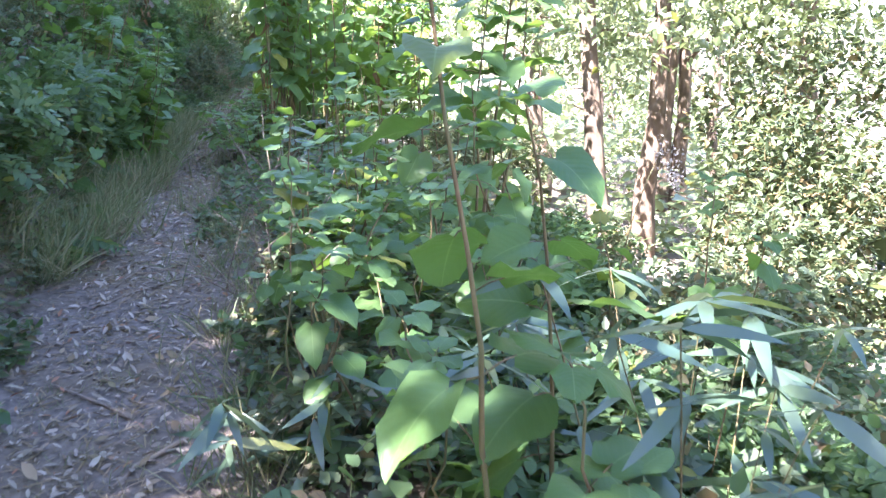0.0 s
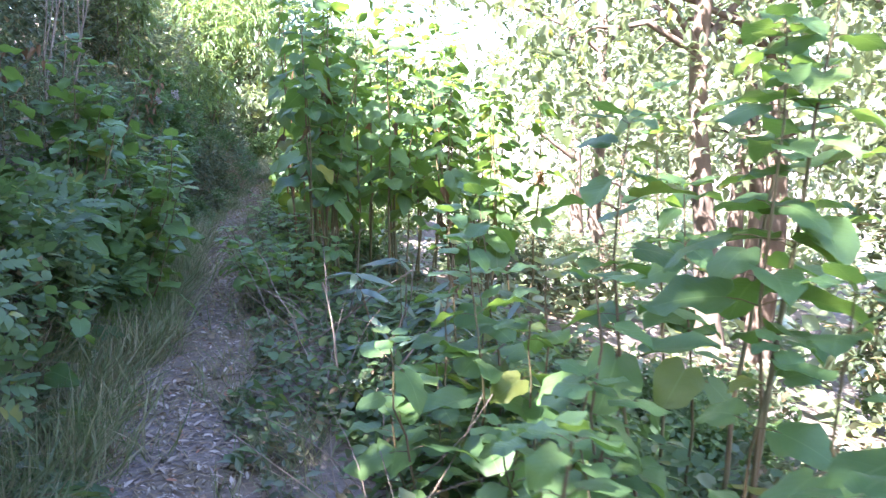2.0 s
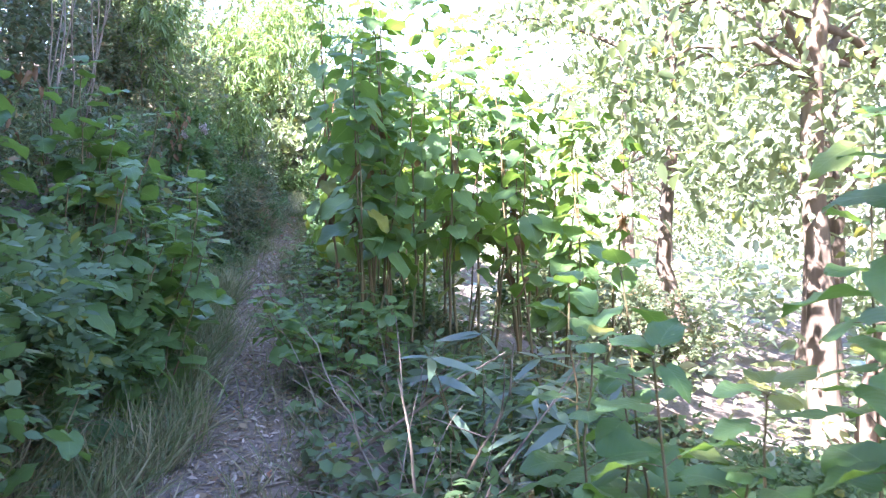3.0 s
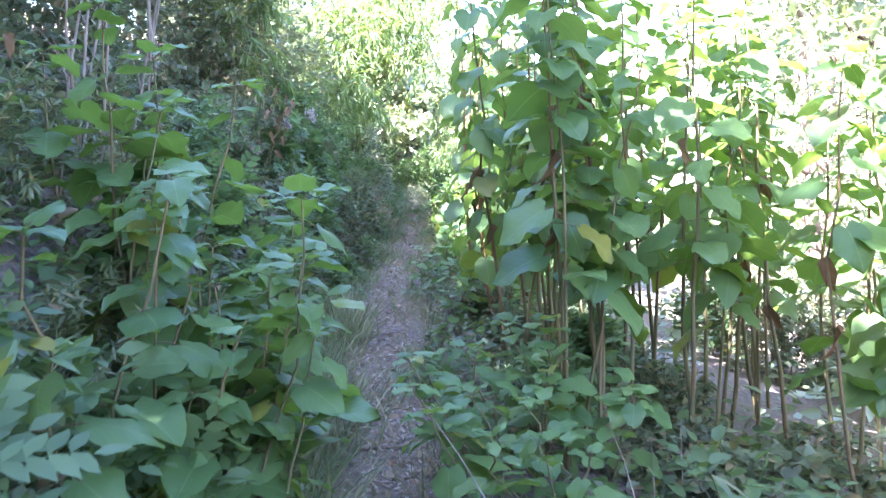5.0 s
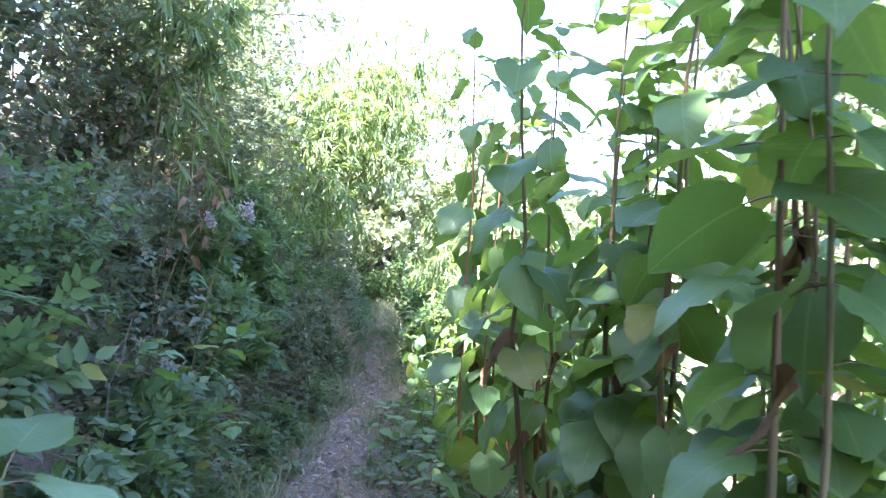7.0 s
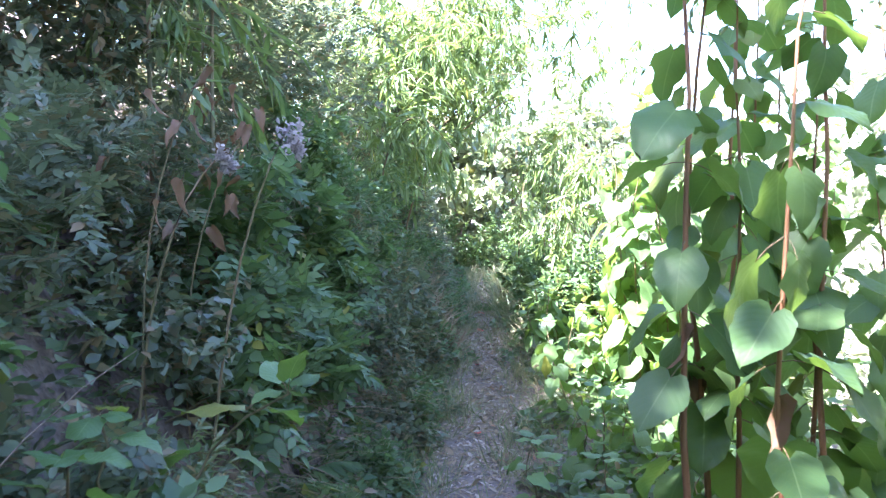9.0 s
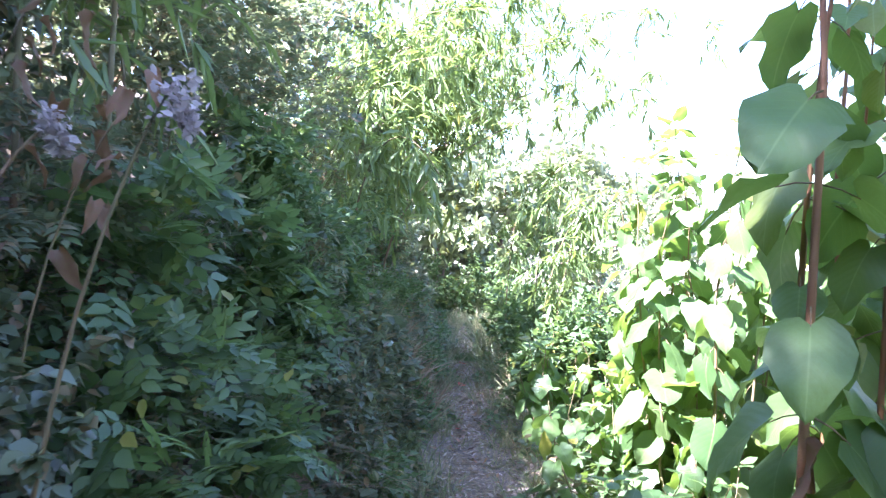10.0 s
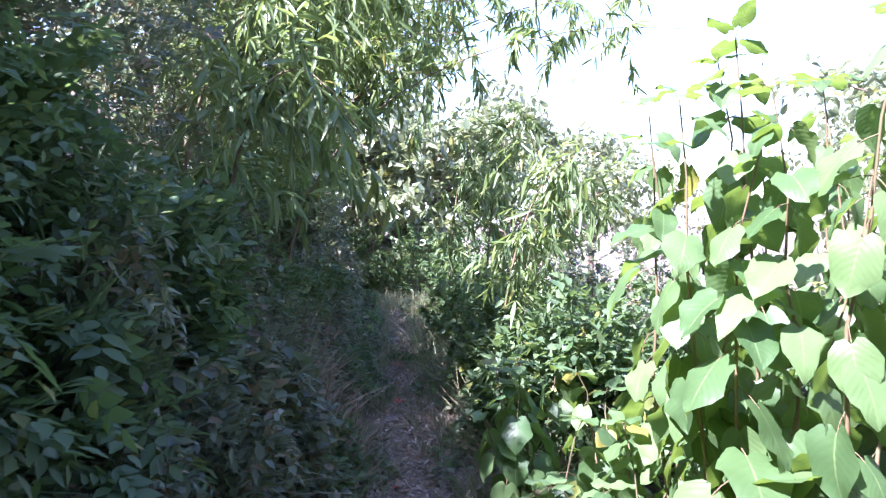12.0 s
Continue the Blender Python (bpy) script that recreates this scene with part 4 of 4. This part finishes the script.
weeds("ground_weeds", 24000, 1, 0.42, 2.4, -1.0, 28.0, 0.28, OVATE, 0.06, M_BUSH, 33, "low tangled green weeds on the valley side of the path", -0.6)
weeds("ground_weeds", 10000, 1, 0.45, 2.2, -1.0, 28.0, 0.35, ROUND, 0.075, M_FERN, 34, "low round-leaved weeds on the valley side of the path", 0.0)
weeds("ground_weeds", 9000, 1, 0.95, 4.5, 0.5, 9.0, 0.5, TRIPLE, 0.11, M_FERN, 37, "three-leaved green weeds covering the slope beside the path", -0.9)
weeds("slope_weeds", 26000, 1, 1.8, 9.0, -3.0, 32.0, 0.5, OVATE, 0.13, M_TREE, 35, "sunlit tangle of weeds covering the lower slope", 0.25)
weeds("slope_weeds", 14000, 1, 6.0, 40.0, -10.0, 70.0, 0.9, OVATE, 0.4, M_TREE, 36, "sunlit undergrowth covering the far valley side", -0.9)


def dead_branch(name, a, b, radius, seed, label, twigs=2):
    rng = np.random.default_rng(seed)
    bx, by, bz = a
    base = thing(name, bx, by, bz, label, "branch", "dead branches")
    end = np.array(b) - np.array(a)
    pts = curve_points((0, 0, 0), end, rng.normal(0, 0.04, 3) * np.linalg.norm(end), 9, rng, 0.008)
    g = Geo()
    g.add(*tube(pts, np.linspace(radius, radius * 0.35, 9), 6))
    limb = part("limb", g.mesh("limb", M_TWIG, smooth=True), base)
    for i in range(twigs):
        s = int(rng.integers(3, 8))
        e = pts[s] + end * 0.25 + rng.normal(0, 0.12, 3)
        g = Geo()
        g.add(*tube(curve_points(pts[s], e, rng.normal(0, 0.02, 3), 5), np.linspace(radius * 0.45, radius * 0.15, 5), 4))
        part("twig", g.mesh("twig", M_TWIG), limb)
    return base


DEAD = "bare pale dead branch leaning among the shrubs"
dead_branch("dead_branch", put(0.42, 7.6), (1.18, 7.2, 0.64), 0.012, 1, DEAD, 3)
dead_branch("dead_branch", put(0.71, 6.75), (0.62, 6.65, 0.72), 0.01, 2, DEAD, 1)
dead_branch("dead_branch", put(0.78, 7.2), (1.12, 6.85, 0.76), 0.01, 3, DEAD, 2)
dead_branch("dead_branch", put(0.66, 6.9), (0.29, 7.25, 0.8), 0.006, 4, DEAD, 1)
dead_branch("dead_branch", put(0.85, 6.9), (1.5, 7.1, 0.62), 0.008, 5, DEAD, 3)


# ---- small things ----
def fallen_leaf(x, y, size, turn, seed):
    v, f, uv = blade(1.0, 0.7, 5, 0.5, -0.1, 0.4, 0.1, 5, 0.03, seed)
    g = Geo()
    g.add(v, f, 0, uv)
    ob = new("fallen_leaf", g.mesh("fallen_leaf", M_RED, smooth=True))
    ob.matrix_basis = pose(*put(x, y, 0.02), 5, 8, turn) @ Matrix.Scale(size, 4)
    tagged(ob, "bright red fallen leaf lying on the path", "leaf", "red fallen leaves")


for i, (x, y, size) in enumerate(((0.45, 20.85, 0.11), (0.6, 22.6, 0.1), (0.5, 21.0, 0.07), (0.3, 18.6, 0.06), (0.15, 16.2, 0.06))):
    fallen_leaf(x, y, size, 50 * i, 60 + i)


def stick(x0, y0, x1, y1, radius, seed, lift=0.012):
    rng = np.random.default_rng(seed)
    a, b = np.array(put(x0, y0, lift)), np.array(put(x1, y1, lift))
    base = thing("stick", *a, "thin pale stick lying across the path", "stick", "sticks on the path")
    pts = curve_points((0, 0, 0), b - a, (0, 0.02, 0.004), 7, rng, 0.005)
    g = Geo()
    g.add(*tube(pts, np.linspace(radius, radius * 0.6, 7), 6))
    shaft = part("shaft", g.mesh("shaft", M_TWIG, smooth=True), base)
    g = Geo()
    g.add(*tube(curve_points(pts[4], pts[4] + (0.05, 0.07, 0.01), (0, 0, 0), 4), np.linspace(radius * 0.5, radius * 0.2, 4), 4))
    part("side_twig", g.mesh("side_twig", M_TWIG), shaft)


for i, q in enumerate(((0.45, 22.45, 0.75, 22.55, 0.012), (-0.22, 9.97, 0.06, 9.93, 0.011), (-0.34, 10.7, 0.02, 10.66, 0.007), (-0.3, 4.6, 0.2, 5.1, 0.007), (0.05, 3.2, -0.3, 3.6, 0.008), (0.28, 3.0, 0.05, 2.7, 0.01), (-0.1, 7.3, 0.22, 7.5, 0.008), (0.0, 14.2, 0.3, 14.35, 0.006), (-0.2, 12.5, 0.15, 12.6, 0.006))):
    stick(*q, 90 + i)


def moss_clump(x, y, seed):
    rng = np.random.default_rng(seed)
    n = 900
    a = rng.random(n) * 6.28
    r = np.sqrt(rng.random(n))
    px, py = x + np.cos(a) * r * 0.2, y + np.sin(a) * r * 0.09
    p = np.stack([px, py, ground(px, py) + 0.09 * (1 - r * r) * rng.random(n)], axis=1)
    g = Geo()
    g.add(*placed(SLIM, p, rng.normal(0, 1, (n, 3)) + (0, 0, 0.7), rng.normal(0, 1, (n, 3)), 0.03 + 0.03 * rng.random(n)))
    tagged(new("moss_clump", g.mesh("moss_clump", M_FERN)), "low green mossy clump growing across the path", "moss")


moss_clump(0.63, 23.0, 5)


def blossom(x, y, z, size, seed):
    """A faded flower head: a drooping stalk with many small pale florets."""
    rng = np.random.default_rng(seed)
    base = thing("faded_flower", *put(x, y, -0.03), "faded pale pink flower head hanging from the bank", "flower", "faded flowers")
    foot = base.location.z
    top = np.array((0.3, 0.0, z - foot))
    pts = curve_points((0, 0, 0), top, (-0.05, 0, 0.15), 9)
    g = Geo()
    g.add(*tube(pts, np.linspace(0.006, 0.003, 9), 5))
    part("stalk", g.mesh("stalk", M_STEM, smooth=True), base)
    n = 220
    s = rng.random((n, 1))
    p = top + np.array((0.35, -0.1, -0.9)) * size * s + rng.normal(0, 0.22, (n, 3)) * size * (1.15 - s)
    g = Geo()
    g.add(*placed(OVATE, p, rng.normal(0, 1, (n, 3)), rng.normal(0, 1, (n, 3)), 0.012 + 0.014 * rng.random(n)))
    part("flower_head", g.mesh("flower_head", M_BLOSSOM), base, kind="stuff")


blossom(-0.86, 13.1, 1.8, 0.1, 1)
blossom(-1.05, 13.05, 1.72, 0.06, 2)
blossom(2.55, 4.6, 0.75, 0.25, 4)


def dry_cane(x, y, tip, radius, seed):
    rng = np.random.default_rng(seed)
    a = put(x, y, -0.04)
    base = thing("dry_cane", *a, "bare straw-coloured dry cane standing on the bank", "cane", "dry canes")
    end = np.array(tip) - np.array(a)
    pts = curve_points((0, 0, 0), end, rng.normal(0, 0.06, 3), 9, rng, 0.008)
    g = Geo()
    g.add(*tube(pts, np.linspace(radius, radius * 0.5, 9), 6))
    cane = part("cane", g.mesh("cane", M_TWIG, smooth=True), base)
    for k in (3, 5, 6):
        g = Geo()
        e = pts[k] + np.array((rng.normal(0, 0.12), rng.normal(0, 0.12), 0.22))
        g.add(*tube(curve_points(pts[k], e, (0, 0, 0.02), 4), np.linspace(radius * 0.4, radius * 0.15, 4), 4))
        part("side_twig", g.mesh("side_twig", M_TWIG), cane)


rng = np.random.default_rng(41)
for i in range(9):
    y = 9.2 + 1.5 * rng.random()
    dry_cane(-1.25 - 0.15 * rng.random(), y, (-0.95 - 0.2 * rng.random(), y + rng.normal(0, 0.25), 2.7 + 0.6 * rng.random()), 0.008, 200 + i)
for i, (x, y, z) in enumerate(((-0.95, 11.7, 1.3), (-0.62, 16.0, 1.1))):
    dry_cane(x, y, (x + 0.12, y + 0.1, z), 0.0035, 220 + i)


def withered_spray(x, y, z, seed):
    rng = np.random.default_rng(seed)
    base = thing("withered_branch", *put(x, y, -0.03), "drooping branch with curled orange-brown withered leaves", "branch", "withered branches")
    top = np.array((0.25, 0, z - base.location.z))
    pts = curve_points((0, 0, 0), top, (-0.1, 0, 0.1), 9)
    g = Geo()
    g.add(*tube(pts, np.linspace(0.0045, 0.002, 9), 5))
    part("stem", g.mesh("stem", M_STEM, smooth=True), base)
    for k in range(12):
        at = pts[int(rng.integers(5, 9))] + rng.normal(0, 0.08, 3)
        part("withered_leaf", WITHERED, base, "", pose(*at, -50 + rng.normal(0, 25), rng.normal(0, 30), rng.random() * 360) @ Matrix.Scale(0.05 + 0.04 * rng.random(), 4))


withered_spray(-1.05, 13.2, 2.05, 1)
withered_spray(-1.0, 13.5, 1.85, 2)
withered_spray(-1.3, 8.3, 1.9, 3)


def brush_pile(x, y, seed):
    """A tangle of thin dead twigs lying among the shrubs."""
    rng = np.random.default_rng(seed)
    base = thing("brush_pile", *put(x, y), "tangle of thin dead brown twigs under the shrubs", "twigs", "dead branches")
    bz = base.location.z
    for i in range(34):
        a = rng.random() * 6.28
        reach = 0.25 + 0.5 * rng.random()
        sx, sy = rng.normal(0, 0.22), rng.normal(0, 0.28)
        foot = np.array((sx, sy, float(ground(x + sx, y + sy)) - bz))
        end = foot + (math.cos(a) * reach, math.sin(a) * reach, 0.1 + 0.55 * rng.random())
        g = Geo()
        g.add(*tube(curve_points(foot, end, rng.normal(0, 0.05, 3), 6), np.linspace(0.005, 0.0015, 6), 4))
        part("twig", g.mesh("twig", M_TWIG), base)


brush_pile(0.85, 6.9, 1)
brush_pile(1.15, 7.5, 2)
brush_pile(0.85, 8.3, 3)
brush_pile(0.7, 4.7, 4)
